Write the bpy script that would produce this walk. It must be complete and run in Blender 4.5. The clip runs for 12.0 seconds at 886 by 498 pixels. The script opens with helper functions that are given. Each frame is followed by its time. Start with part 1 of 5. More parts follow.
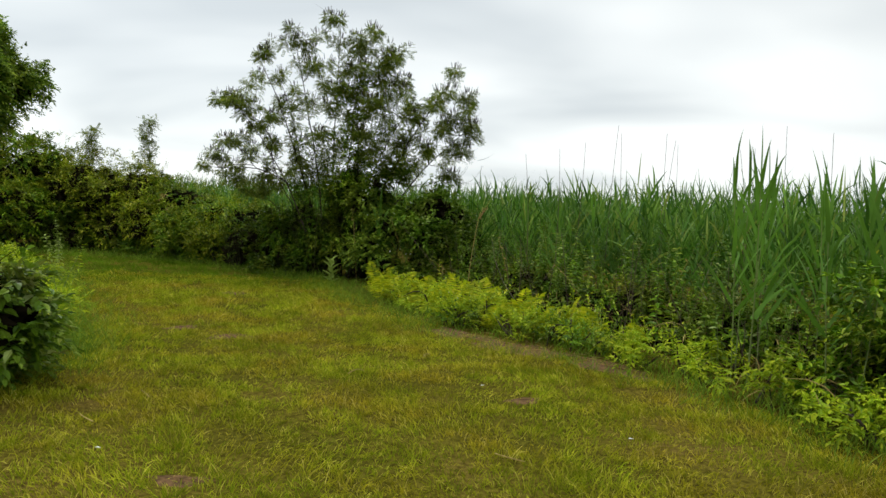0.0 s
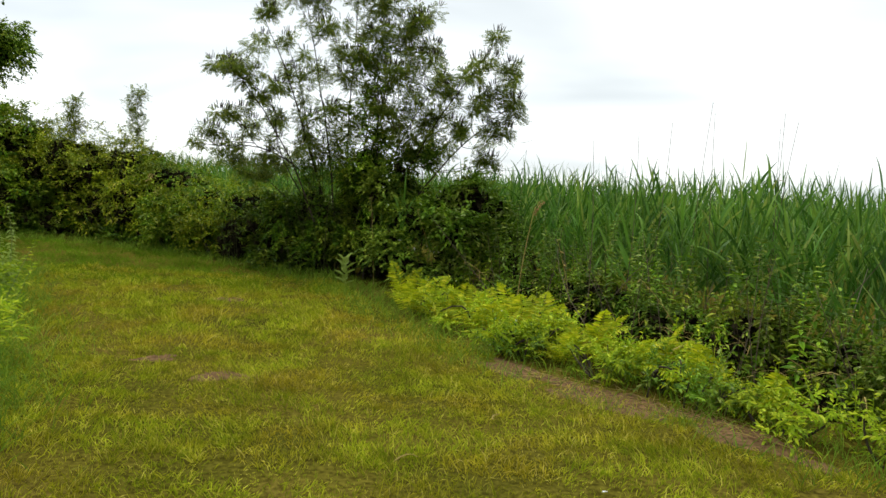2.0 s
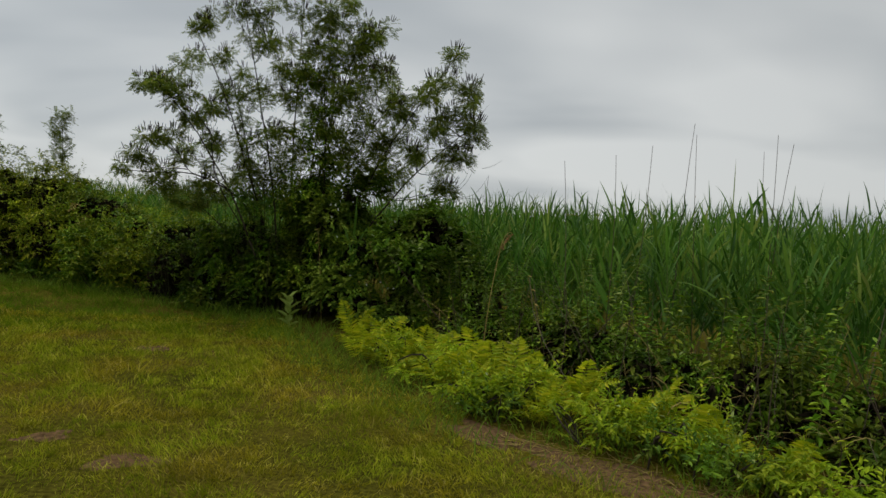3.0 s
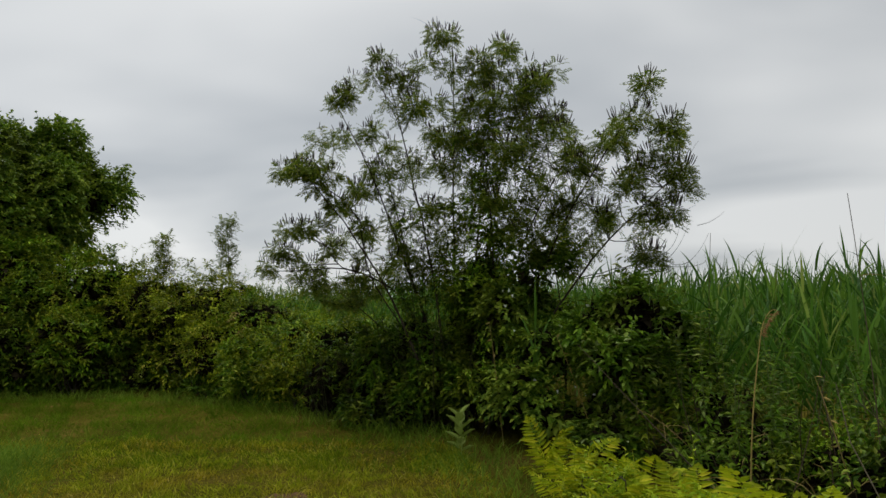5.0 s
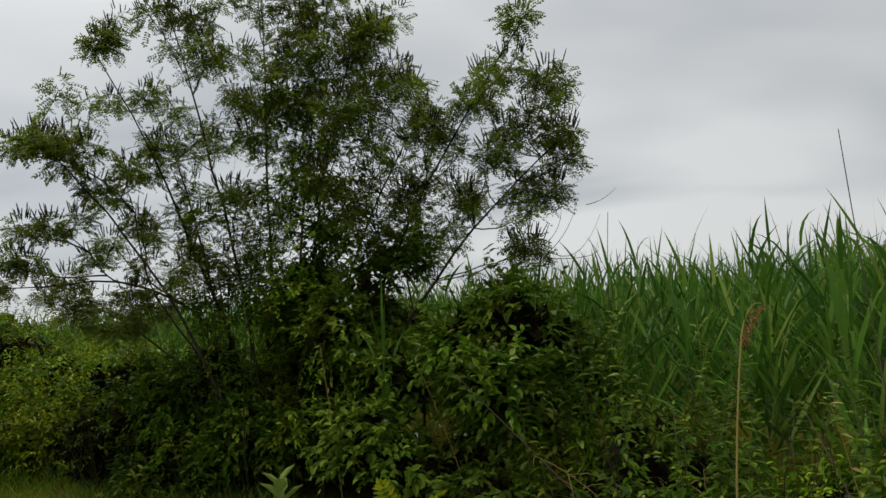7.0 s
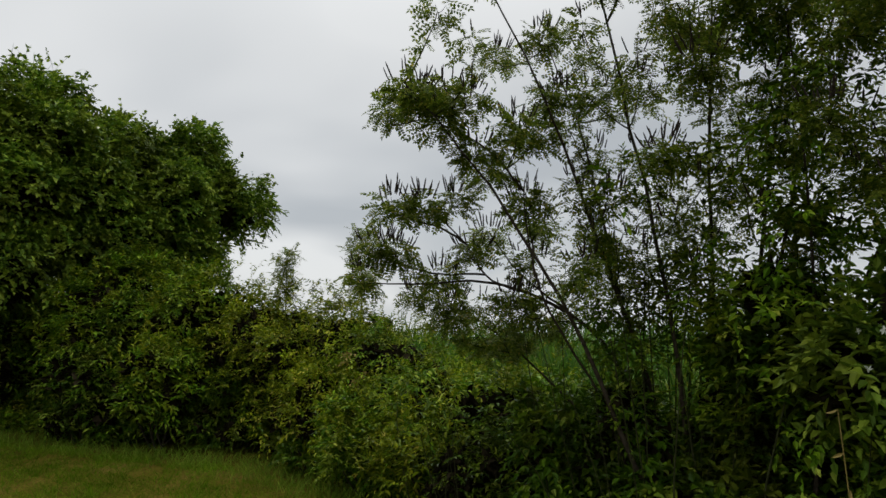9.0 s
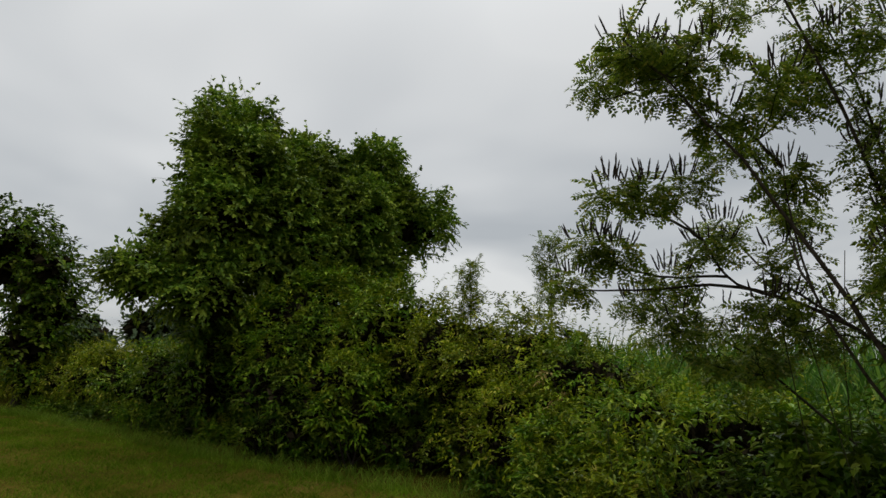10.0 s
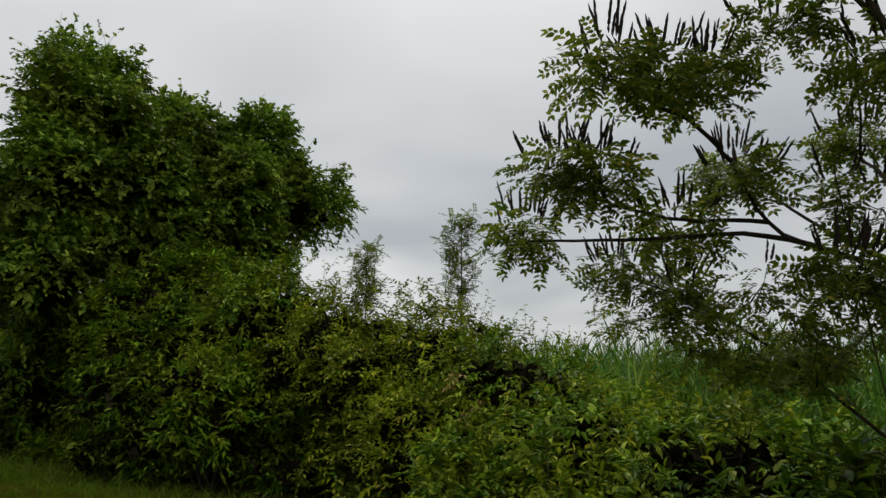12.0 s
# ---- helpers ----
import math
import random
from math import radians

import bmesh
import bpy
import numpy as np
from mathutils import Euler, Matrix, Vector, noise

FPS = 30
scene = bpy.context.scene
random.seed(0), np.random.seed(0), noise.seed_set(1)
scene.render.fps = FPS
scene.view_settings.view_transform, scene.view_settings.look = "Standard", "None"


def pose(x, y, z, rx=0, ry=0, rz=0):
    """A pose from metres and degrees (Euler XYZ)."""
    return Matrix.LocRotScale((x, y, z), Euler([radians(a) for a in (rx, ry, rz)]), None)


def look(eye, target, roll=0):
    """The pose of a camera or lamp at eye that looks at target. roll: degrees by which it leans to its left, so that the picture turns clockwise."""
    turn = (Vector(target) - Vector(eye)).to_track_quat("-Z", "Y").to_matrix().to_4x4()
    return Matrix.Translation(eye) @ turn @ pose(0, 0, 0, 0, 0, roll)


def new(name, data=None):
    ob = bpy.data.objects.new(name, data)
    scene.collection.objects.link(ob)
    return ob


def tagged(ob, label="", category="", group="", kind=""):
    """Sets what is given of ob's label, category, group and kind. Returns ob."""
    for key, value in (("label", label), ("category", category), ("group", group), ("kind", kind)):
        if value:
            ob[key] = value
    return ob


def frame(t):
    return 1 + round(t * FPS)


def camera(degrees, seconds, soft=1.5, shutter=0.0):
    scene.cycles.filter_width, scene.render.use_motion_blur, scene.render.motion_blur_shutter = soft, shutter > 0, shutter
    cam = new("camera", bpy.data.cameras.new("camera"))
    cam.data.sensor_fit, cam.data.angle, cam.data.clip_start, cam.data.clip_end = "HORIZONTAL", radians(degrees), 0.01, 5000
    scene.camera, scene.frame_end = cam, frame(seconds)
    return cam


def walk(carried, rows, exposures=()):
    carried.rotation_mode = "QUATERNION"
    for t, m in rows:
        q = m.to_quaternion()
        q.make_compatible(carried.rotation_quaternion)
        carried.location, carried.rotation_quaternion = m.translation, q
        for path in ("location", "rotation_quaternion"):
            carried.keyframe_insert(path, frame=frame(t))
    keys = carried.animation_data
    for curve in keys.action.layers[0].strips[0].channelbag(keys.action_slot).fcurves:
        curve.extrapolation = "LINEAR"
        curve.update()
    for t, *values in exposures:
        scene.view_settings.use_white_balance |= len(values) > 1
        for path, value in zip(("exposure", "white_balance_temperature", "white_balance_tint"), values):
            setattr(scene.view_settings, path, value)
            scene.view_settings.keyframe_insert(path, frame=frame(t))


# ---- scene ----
cam = camera(64.0, 12.0)
PATH = [
    (0, (0.061, -0.03, 1.317), (0.146, 1.965, 1.212), 2.5),
    (0.5, (-0.09, 0.474, 1.302), (-0.018, 2.469, 1.191), 3.5),
    (1, (-0.129, 0.988, 1.312), (0.055, 2.976, 1.197), 3.8),
    (1.5, (-0.243, 1.443, 1.387), (-0.213, 3.438, 1.244), 3.9),
    (2, (-0.373, 1.878, 1.412), (-0.284, 3.87, 1.258), 3.7),
    (2.5, (-0.337, 2.319, 1.417), (-0.057, 4.294, 1.282), 4.1),
    (3, (-0.387, 2.788, 1.466), (-0.166, 4.774, 1.393), 3.3),
    (3.5, (-0.46, 3.261, 1.514), (-0.274, 5.251, 1.589), 2.0),
    (3.7, (-0.467, 3.442, 1.512), (-0.274, 5.431, 1.593), 2.1),
    (5.3, (-0.395, 5.123, 1.498), (-0.719, 7.09, 1.667), -1.7),
    (5.5, (-0.356, 5.308, 1.493), (-0.625, 7.282, 1.666), -1.8),
    (6, (-0.338, 5.755, 1.48), (-0.451, 7.744, 1.653), -3.1),
    (6.5, (-0.349, 6.175, 1.509), (-0.137, 8.158, 1.655), -3.7),
    (6.7, (-0.422, 6.412, 1.475), (-0.193, 8.393, 1.627), -4.3),
    (8.3, (-0.952, 8.389, 1.466), (-1.484, 10.287, 1.809), -0.2),
    (8.5, (-1.042, 8.555, 1.484), (-1.721, 10.404, 1.83), 0.6),
    (9, (-1.346, 8.867, 1.509), (-2.116, 10.691, 1.788), 1.2),
    (9.5, (-1.604, 9.139, 1.502), (-2.526, 10.901, 1.714), 0.7),
    (10, (-1.91, 9.449, 1.531), (-3.099, 11.027, 1.84), 1.5),
    (10.5, (-2.138, 9.732, 1.496), (-3.205, 11.396, 1.798), 1.1),
    (11, (-2.358, 10.197, 1.462), (-3.377, 11.893, 1.754), 0.8),
    (11.5, (-2.603, 10.573, 1.478), (-3.593, 12.281, 1.798), 1.9),
    (12, (-2.84, 10.874, 1.482), (-3.792, 12.601, 1.812), 2.1),
]
EXPOSURES = [(0.0, -0.12, 6500, 5), (0.5, -0.06, 6500, 5), (1.0, -0.18, 6500, 5), (1.5, -0.10, 6500, 5), (2.0, 0.12, 6500, 5), (2.5, -0.10, 6500, 5), (2.9, -0.85, 6500, 6), (3.5, -0.88, 6500, 7), (5.3, -0.72, 6500, 8), (5.6, -0.71, 6500, 8), (6.0, -0.64, 6500, 8), (6.7, -0.70, 6500, 8), (8.3, -0.78, 6500, 8), (8.8, -0.78, 6500, 8), (9.1, -0.76, 6500, 8), (9.4, -0.40, 6500, 8), (9.6, -0.40, 6500, 8), (9.95, -0.86, 6500, 8), (10.2, -0.91, 6500, 8), (10.6, -0.90, 6500, 8), (11.0, -0.68, 6500, 8), (11.5, -0.80, 6500, 8), (12.0, -0.88, 6500, 8)]
walk(cam, [(t, look(eye, target, roll)) for t, eye, target, roll in PATH], EXPOSURES)

# ---- world and light ----
SUN_ELEVATION, SUN_AZIMUTH = 52.0, -50.0
world = bpy.data.worlds.new("overcast_sky")
scene.world = world
world.use_nodes = True
wn, wl = world.node_tree.nodes, world.node_tree.links
wn.clear()
w_out = wn.new("ShaderNodeOutputWorld")
w_bg = wn.new("ShaderNodeBackground")
w_bg.inputs["Strength"].default_value = 0.1
sky = wn.new("ShaderNodeTexSky")
sky.sky_type = "NISHITA"
sky.sun_disc = False
sky.sun_elevation, sky.sun_rotation = radians(SUN_ELEVATION), radians(SUN_AZIMUTH)
w_co = wn.new("ShaderNodeTexCoord")
w_sep = wn.new("ShaderNodeSeparateXYZ")
wl.new(w_co.outputs["Generated"], w_sep.inputs[0])
# cloud layer seen in perspective: direction over height
w_add = wn.new("ShaderNodeMath")
w_add.operation = "ADD"
w_add.inputs[1].default_value = 0.22
wl.new(w_sep.outputs["Z"], w_add.inputs[0])
w_div = wn.new("ShaderNodeVectorMath")
w_div.operation = "DIVIDE"
w_comb = wn.new("ShaderNodeCombineXYZ")
for k in range(3):
    wl.new(w_add.outputs[0], w_comb.inputs[k])
wl.new(w_co.outputs["Generated"], w_div.inputs[0])
wl.new(w_comb.outputs[0], w_div.inputs[1])
w_map = wn.new("ShaderNodeMapping")
w_map.inputs["Location"].default_value = (0.35, 0.2, 0.0)
w_map.inputs["Scale"].default_value = (0.55, 0.75, 0.5)
wl.new(w_div.outputs[0], w_map.inputs[0])
w_noise = wn.new("ShaderNodeTexNoise")
w_noise.inputs["Scale"].default_value = 1.3
w_noise.inputs["Detail"].default_value = 3.5
w_noise.inputs["Roughness"].default_value = 0.45
w_noise.inputs["Distortion"].default_value = 0.35
wl.new(w_map.outputs[0], w_noise.inputs["Vector"])
w_ramp = wn.new("ShaderNodeValToRGB")
w_ramp.color_ramp.elements[0].position, w_ramp.color_ramp.elements[0].color = 0.36, (0.575, 0.602, 0.638, 1)
w_ramp.color_ramp.elements[1].position, w_ramp.color_ramp.elements[1].color = 0.62, (0.935, 0.94, 0.95, 1)
wl.new(w_noise.outputs["Fac"], w_ramp.inputs[0])
# an overcast sky is about twice as bright overhead as low down
w_rise = wn.new("ShaderNodeMapRange")
w_rise.interpolation_type = "SMOOTHSTEP"
w_rise.inputs["From Min"].default_value, w_rise.inputs["From Max"].default_value = 0.38, 1.0
w_rise.inputs["To Min"].default_value, w_rise.inputs["To Max"].default_value = 13.6, 36.0
wl.new(w_sep.outputs["Z"], w_rise.inputs["Value"])
w_mul = wn.new("ShaderNodeVectorMath")
w_mul.operation = "SCALE"
wl.new(w_ramp.outputs["Color"], w_mul.inputs[0])
# and rather brighter on the sun's side
w_dot = wn.new("ShaderNodeVectorMath")
w_dot.operation = "DOT_PRODUCT"
w_dot.inputs[1].default_value = (math.sin(radians(SUN_AZIMUTH)), math.cos(radians(SUN_AZIMUTH)), 0)
wl.new(w_co.outputs["Generated"], w_dot.inputs[0])
w_side = wn.new("ShaderNodeMath")
w_side.operation = "MULTIPLY_ADD"
w_side.inputs[1].default_value, w_side.inputs[2].default_value = 0.20, 0.91
wl.new(w_dot.outputs["Value"], w_side.inputs[0])
w_level = wn.new("ShaderNodeMath")
w_level.operation = "MULTIPLY"
wl.new(w_rise.outputs[0], w_level.inputs[0])
wl.new(w_side.outputs[0], w_level.inputs[1])
wl.new(w_level.outputs[0], w_mul.inputs["Scale"])
w_mix = wn.new("ShaderNodeMix")
w_mix.data_type = "RGBA"
w_mix.inputs["Factor"].default_value = 0.9
wl.new(sky.outputs[0], w_mix.inputs["A"])
wl.new(w_mul.outputs[0], w_mix.inputs["B"])
wl.new(w_mix.outputs["Result"], w_bg.inputs["Color"])
wl.new(w_bg.outputs[0], w_out.inputs["Surface"])

sun = new("sun", bpy.data.lights.new("sun", "SUN"))
sun.data.energy, sun.data.angle, sun.data.color = 1.5, radians(11), (1.0, 0.96, 0.88)
a, e = radians(SUN_AZIMUTH), radians(SUN_ELEVATION)
sun.matrix_world = look((20 * math.sin(a) * math.cos(e), 20 * math.cos(a) * math.cos(e), 20 * math.sin(e)), (0, 0, 0))


# ---- materials ----
def node_material(name):
    m = bpy.data.materials.new(name)
    m.use_nodes = True
    m.node_tree.nodes.clear()
    return m, m.node_tree.nodes, m.node_tree.links


def ramp(nodes, stops):
    r = nodes.new("ShaderNodeValToRGB")
    el = r.color_ramp.elements
    while len(el) < len(stops):
        el.new(0.5)
    for k, (at, c) in enumerate(stops):
        el[k].position, el[k].color = at, (*c, 1)
    return r


def leaf_material(name, stops, rough=0.5, through_leaf=0.3, patch=0.9, low=0.7, high=1.25, gloss=0.14, other=None, fine=0.0):
    """Leaves: a colour of its own for each leaf, patches of lighter and darker growth, light coming through."""
    m, n, l = node_material(name)
    geo = n.new("ShaderNodeNewGeometry")
    r = ramp(n, stops)
    l.new(geo.outputs["Random Per Island"], r.inputs[0])
    noi = n.new("ShaderNodeTexNoise")
    noi.inputs["Scale"].default_value, noi.inputs["Detail"].default_value, noi.inputs["Roughness"].default_value = patch, 5, 0.62
    l.new(geo.outputs["Position"], noi.inputs["Vector"])
    tone = r.outputs[0]
    if other:
        # whole patches lean to a second range of colours
        r2 = ramp(n, other)
        l.new(geo.outputs["Random Per Island"], r2.inputs[0])
        n2 = n.new("ShaderNodeTexNoise")
        n2.inputs["Scale"].default_value, n2.inputs["Detail"].default_value = patch * 1.3, 4
        l.new(geo.outputs["Position"], n2.inputs["Vector"])
        r3 = ramp(n, [(0.46, (0, 0, 0)), (0.64, (1, 1, 1))])
        l.new(n2.outputs["Fac"], r3.inputs[0])
        mx = n.new("ShaderNodeMix")
        mx.data_type = "RGBA"
        l.new(r3.outputs[0], mx.inputs["Factor"])
        l.new(r.outputs[0], mx.inputs["A"])
        l.new(r2.outputs[0], mx.inputs["B"])
        tone = mx.outputs["Result"]
    rng_ = n.new("ShaderNodeMapRange")
    rng_.inputs["From Min"].default_value, rng_.inputs["From Max"].default_value = 0.3, 0.7
    rng_.inputs["To Min"].default_value, rng_.inputs["To Max"].default_value = low, high
    l.new(noi.outputs["Fac"], rng_.inputs["Value"])
    scale_by = rng_.outputs[0]
    if fine:
        # tuft by tuft
        n4 = n.new("ShaderNodeTexNoise")
        n4.inputs["Scale"].default_value, n4.inputs["Detail"].default_value = fine, 2
        l.new(geo.outputs["Position"], n4.inputs["Vector"])
        r4 = n.new("ShaderNodeMapRange")
        r4.inputs["From Min"].default_value, r4.inputs["From Max"].default_value = 0.32, 0.68
        r4.inputs["To Min"].default_value, r4.inputs["To Max"].default_value = 0.66, 1.34
        l.new(n4.outputs["Fac"], r4.inputs["Value"])
        m4 = n.new("ShaderNodeMath")
        m4.operation = "MULTIPLY"
        l.new(scale_by, m4.inputs[0])
        l.new(r4.outputs[0], m4.inputs[1])
        scale_by = m4.outputs[0]
    mul = n.new("ShaderNodeVectorMath")
    mul.operation = "SCALE"
    l.new(tone, mul.inputs[0])
    l.new(scale_by, mul.inputs["Scale"])
    p = n.new("ShaderNodeBsdfPrincipled")
    p.inputs["Roughness"].default_value = rough
    p.inputs["Specular IOR Level"].default_value = gloss
    l.new(mul.outputs[0], p.inputs["Base Color"])
    tr = n.new("ShaderNodeBsdfTranslucent")
    l.new(mul.outputs[0], tr.inputs["Color"])
    mix = n.new("ShaderNodeMixShader")
    mix.inputs[0].default_value = through_leaf
    l.new(p.outputs[0], mix.inputs[1])
    l.new(tr.outputs[0], mix.inputs[2])
    out = n.new("ShaderNodeOutputMaterial")
    l.new(mix.outputs[0], out.inputs["Surface"])
    return m


def bark_material(name, dark, light, scale=18.0):
    m, n, l = node_material(name)
    geo = n.new("ShaderNodeNewGeometry")
    noi = n.new("ShaderNodeTexNoise")
    noi.inputs["Scale"].default_value, noi.inputs["Detail"].default_value = scale, 6
    l.new(geo.outputs["Position"], noi.inputs["Vector"])
    r = ramp(n, [(0.3, dark), (0.7, light)])
    l.new(noi.outputs["Fac"], r.inputs[0])
    b = n.new("ShaderNodeBump")
    b.inputs["Strength"].default_value, b.inputs["Distance"].default_value = 0.6, 0.01
    l.new(noi.outputs["Fac"], b.inputs["Height"])
    p = n.new("ShaderNodeBsdfPrincipled")
    p.inputs["Roughness"].default_value = 0.9
    p.inputs["Specular IOR Level"].default_value = 0.05
    l.new(r.outputs[0], p.inputs["Base Color"])
    l.new(b.outputs[0], p.inputs["Normal"])
    out = n.new("ShaderNodeOutputMaterial")
    l.new(p.outputs[0], out.inputs["Surface"])
    return m


def ground_material():
    """Thin turf over soil: thatch, soil in bare spots, greener damp ground."""
    m, n, l = node_material("turf_soil")
    geo = n.new("ShaderNodeNewGeometry")
    big = n.new("ShaderNodeTexNoise")
    big.inputs["Scale"].default_value, big.inputs["Detail"].default_value = 0.8, 5
    fine = n.new("ShaderNodeTexNoise")
    fine.inputs["Scale"].default_value, fine.inputs["Detail"].default_value = 30, 8
    for k in (big, fine):
        l.new(geo.outputs["Position"], k.inputs["Vector"])
    c1 = ramp(n, [(0.3, (0.055, 0.058, 0.008)), (0.52, (0.09, 0.08, 0.012)), (0.72, (0.12, 0.09, 0.022))])
    l.new(big.outputs["Fac"], c1.inputs[0])
    c2 = ramp(n, [(0.35, (0.45, 0.42, 0.4)), (0.65, (1.25, 1.2, 1.1))])
    l.new(fine.outputs["Fac"], c2.inputs[0])
    mul = n.new("ShaderNodeMix")
    mul.data_type, mul.blend_type = "RGBA", "MULTIPLY"
    mul.inputs["Factor"].default_value = 1
    l.new(c1.outputs[0], mul.inputs["A"])
    l.new(c2.outputs[0], mul.inputs["B"])
    b = n.new("ShaderNodeBump")
    b.inputs["Strength"].default_value, b.inputs["Distance"].default_value = 0.8, 0.03
    l.new(fine.outputs["Fac"], b.inputs["Height"])
    p = n.new("ShaderNodeBsdfPrincipled")
    p.inputs["Roughness"].default_value = 0.95
    p.inputs["Specular IOR Level"].default_value = 0.0
    l.new(mul.outputs["Result"], p.inputs["Base Color"])
    l.new(b.outputs[0], p.inputs["Normal"])
    out = n.new("ShaderNodeOutputMaterial")
    l.new(p.outputs[0], out.inputs["Surface"])
    return m


M_GROUND = ground_material()
M_SOIL = bark_material("bare_soil", (0.043, 0.025, 0.011), (0.159, 0.093, 0.041), 25)
M_GRASS = leaf_material("lawn_grass", [(0.0, (0.130, 0.192, 0.008)), (0.5, (0.238, 0.285, 0.010)), (0.85, (0.372, 0.385, 0.022)), (1.0, (0.543, 0.499, 0.081))], 0.7, 0.35, 1.1, 0.66, 1.28, 0.0,
                        [(0.0, (0.178, 0.158, 0.008)), (0.5, (0.310, 0.262, 0.014)), (0.85, (0.445, 0.360, 0.034)), (1.0, (0.553, 0.456, 0.123))], 7.0)
M_LUSH = leaf_material("lush_grass", [(0.0, (0.046, 0.110, 0.004)), (0.55, (0.085, 0.165, 0.006)), (0.9, (0.138, 0.209, 0.011)), (1.0, (0.229, 0.268, 0.045))], 0.7, 0.3, 0.9, 0.6, 1.35, 0.0)
M_LONGGRASS = leaf_material("long_grass", [(0.0, (0.08, 0.15, 0.012)), (0.6, (0.14, 0.24, 0.02)), (1.0, (0.24, 0.31, 0.035))], 0.55, 0.35, gloss=0.03)
M_REED = leaf_material("reed_leaf", [(0.0, (0.033, 0.096, 0.011)), (0.5, (0.077, 0.179, 0.019)), (0.9, (0.156, 0.277, 0.030)), (1.0, (0.264, 0.316, 0.061))], 0.42, 0.3, 0.9, 0.5, 1.4)
M_REEDSTEM = leaf_material("reed_stem", [(0.0, (0.098, 0.154, 0.039)), (1.0, (0.182, 0.209, 0.072))], 0.5, 0.05)
M_STRAW = leaf_material("dry_straw", [(0.0, (0.220, 0.157, 0.045)), (1.0, (0.420, 0.323, 0.105))], 0.7, 0.1)
M_DEAD = leaf_material("dead_stem", [(0.0, (0.049, 0.035, 0.023)), (0.7, (0.105, 0.077, 0.052)), (1.0, (0.210, 0.175, 0.124))], 0.8, 0.05)
# leaf colour held near black: stands for the shade inside bushes and crowns
M_INNER_SHADE = leaf_material("inner_shade_leaf", [(0.0, (0.010, 0.009, 0.005)), (0.7, (0.022, 0.018, 0.010)), (1.0, (0.042, 0.034, 0.019))], 0.85, 0.0, gloss=0.0)
M_PLUME = leaf_material("dry_plume", [(0.0, (0.26, 0.13, 0.05)), (1.0, (0.44, 0.27, 0.13))], 0.8, 0.2)
M_FERN = leaf_material("fern_frond", [(0.0, (0.241, 0.319, 0.009)), (0.6, (0.420, 0.463, 0.012)), (1.0, (0.581, 0.545, 0.026))], 0.5, 0.4, 2.0, 0.5, 1.4)
M_BRIGHT = leaf_material("bright_weed", [(0.0, (0.162, 0.259, 0.008)), (0.6, (0.302, 0.410, 0.012)), (1.0, (0.497, 0.540, 0.030))], 0.5, 0.4, 1.8, 0.6, 1.3)
M_MILK = leaf_material("milkweed_leaf", [(0.0, (0.20, 0.28, 0.05)), (1.0, (0.32, 0.40, 0.09))], 0.55, 0.3)
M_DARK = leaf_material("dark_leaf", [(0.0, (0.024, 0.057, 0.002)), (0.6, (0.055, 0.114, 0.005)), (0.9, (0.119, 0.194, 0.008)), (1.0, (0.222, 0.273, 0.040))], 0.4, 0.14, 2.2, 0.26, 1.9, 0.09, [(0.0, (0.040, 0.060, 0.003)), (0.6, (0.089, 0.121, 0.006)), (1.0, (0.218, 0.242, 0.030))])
M_MID = leaf_material("mid_leaf", [(0.0, (0.034, 0.084, 0.002)), (0.55, (0.087, 0.175, 0.007)), (0.88, (0.191, 0.299, 0.012)), (1.0, (0.313, 0.378, 0.053))], 0.4, 0.16, 2.2, 0.26, 1.9, 0.09, [(0.0, (0.065, 0.100, 0.003)), (0.6, (0.152, 0.192, 0.008)), (1.0, (0.326, 0.348, 0.044))])
M_YELLOW = leaf_material("yellow_leaf", [(0.0, (0.057, 0.099, 0.002)), (0.5, (0.154, 0.208, 0.007)), (0.88, (0.309, 0.338, 0.014)), (1.0, (0.463, 0.398, 0.074))], 0.4, 0.16, 2.2, 0.26, 1.9, 0.09)
# paler leaf colour that paints sunlight onto outer shoots
M_TIP = leaf_material("sunlit_leaf", [(0.0, (0.11, 0.17, 0.006)), (0.6, (0.22, 0.28, 0.011)), (1.0, (0.38, 0.38, 0.03))], 0.42, 0.3, 2.2, 0.4, 1.5, 0.09)
M_VINE = leaf_material("vine_leaf", [(0.0, (0.055, 0.116, 0.009)), (0.6, (0.138, 0.234, 0.022)), (1.0, (0.333, 0.415, 0.044))], 0.4, 0.25, 1.0, 0.42, 1.6, 0.14, [(0.0, (0.070, 0.115, 0.009)), (0.6, (0.168, 0.222, 0.020)), (1.0, (0.309, 0.372, 0.044))])
M_WEED = leaf_material("weed_leaf", [(0.0, (0.048, 0.105, 0.006)), (0.6, (0.120, 0.225, 0.013)), (0.93, (0.215, 0.335, 0.022)), (1.0, (0.390, 0.460, 0.190))], 0.45, 0.3, 1.9, 0.5, 1.4, 0.14, [(0.0, (0.062, 0.100, 0.006)), (0.6, (0.140, 0.195, 0.014)), (1.0, (0.285, 0.310, 0.060))])
M_INDIGO = leaf_material("indigo_leaflet", [(0.0, (0.060, 0.102, 0.009)), (0.6, (0.136, 0.193, 0.017)), (0.93, (0.243, 0.284, 0.030)), (1.0, (0.378, 0.318, 0.060))], 0.45, 0.45, 1.8, 0.55, 1.4)
M_SPIKE = bark_material("dark_spike", (0.02, 0.016, 0.014), (0.06, 0.045, 0.034), 120)
M_BARK = bark_material("shrub_bark", (0.022, 0.018, 0.012), (0.07, 0.055, 0.04), 30)
M_TWIG = bark_material("thin_twig", (0.022, 0.026, 0.009), (0.06, 0.065, 0.025), 60)
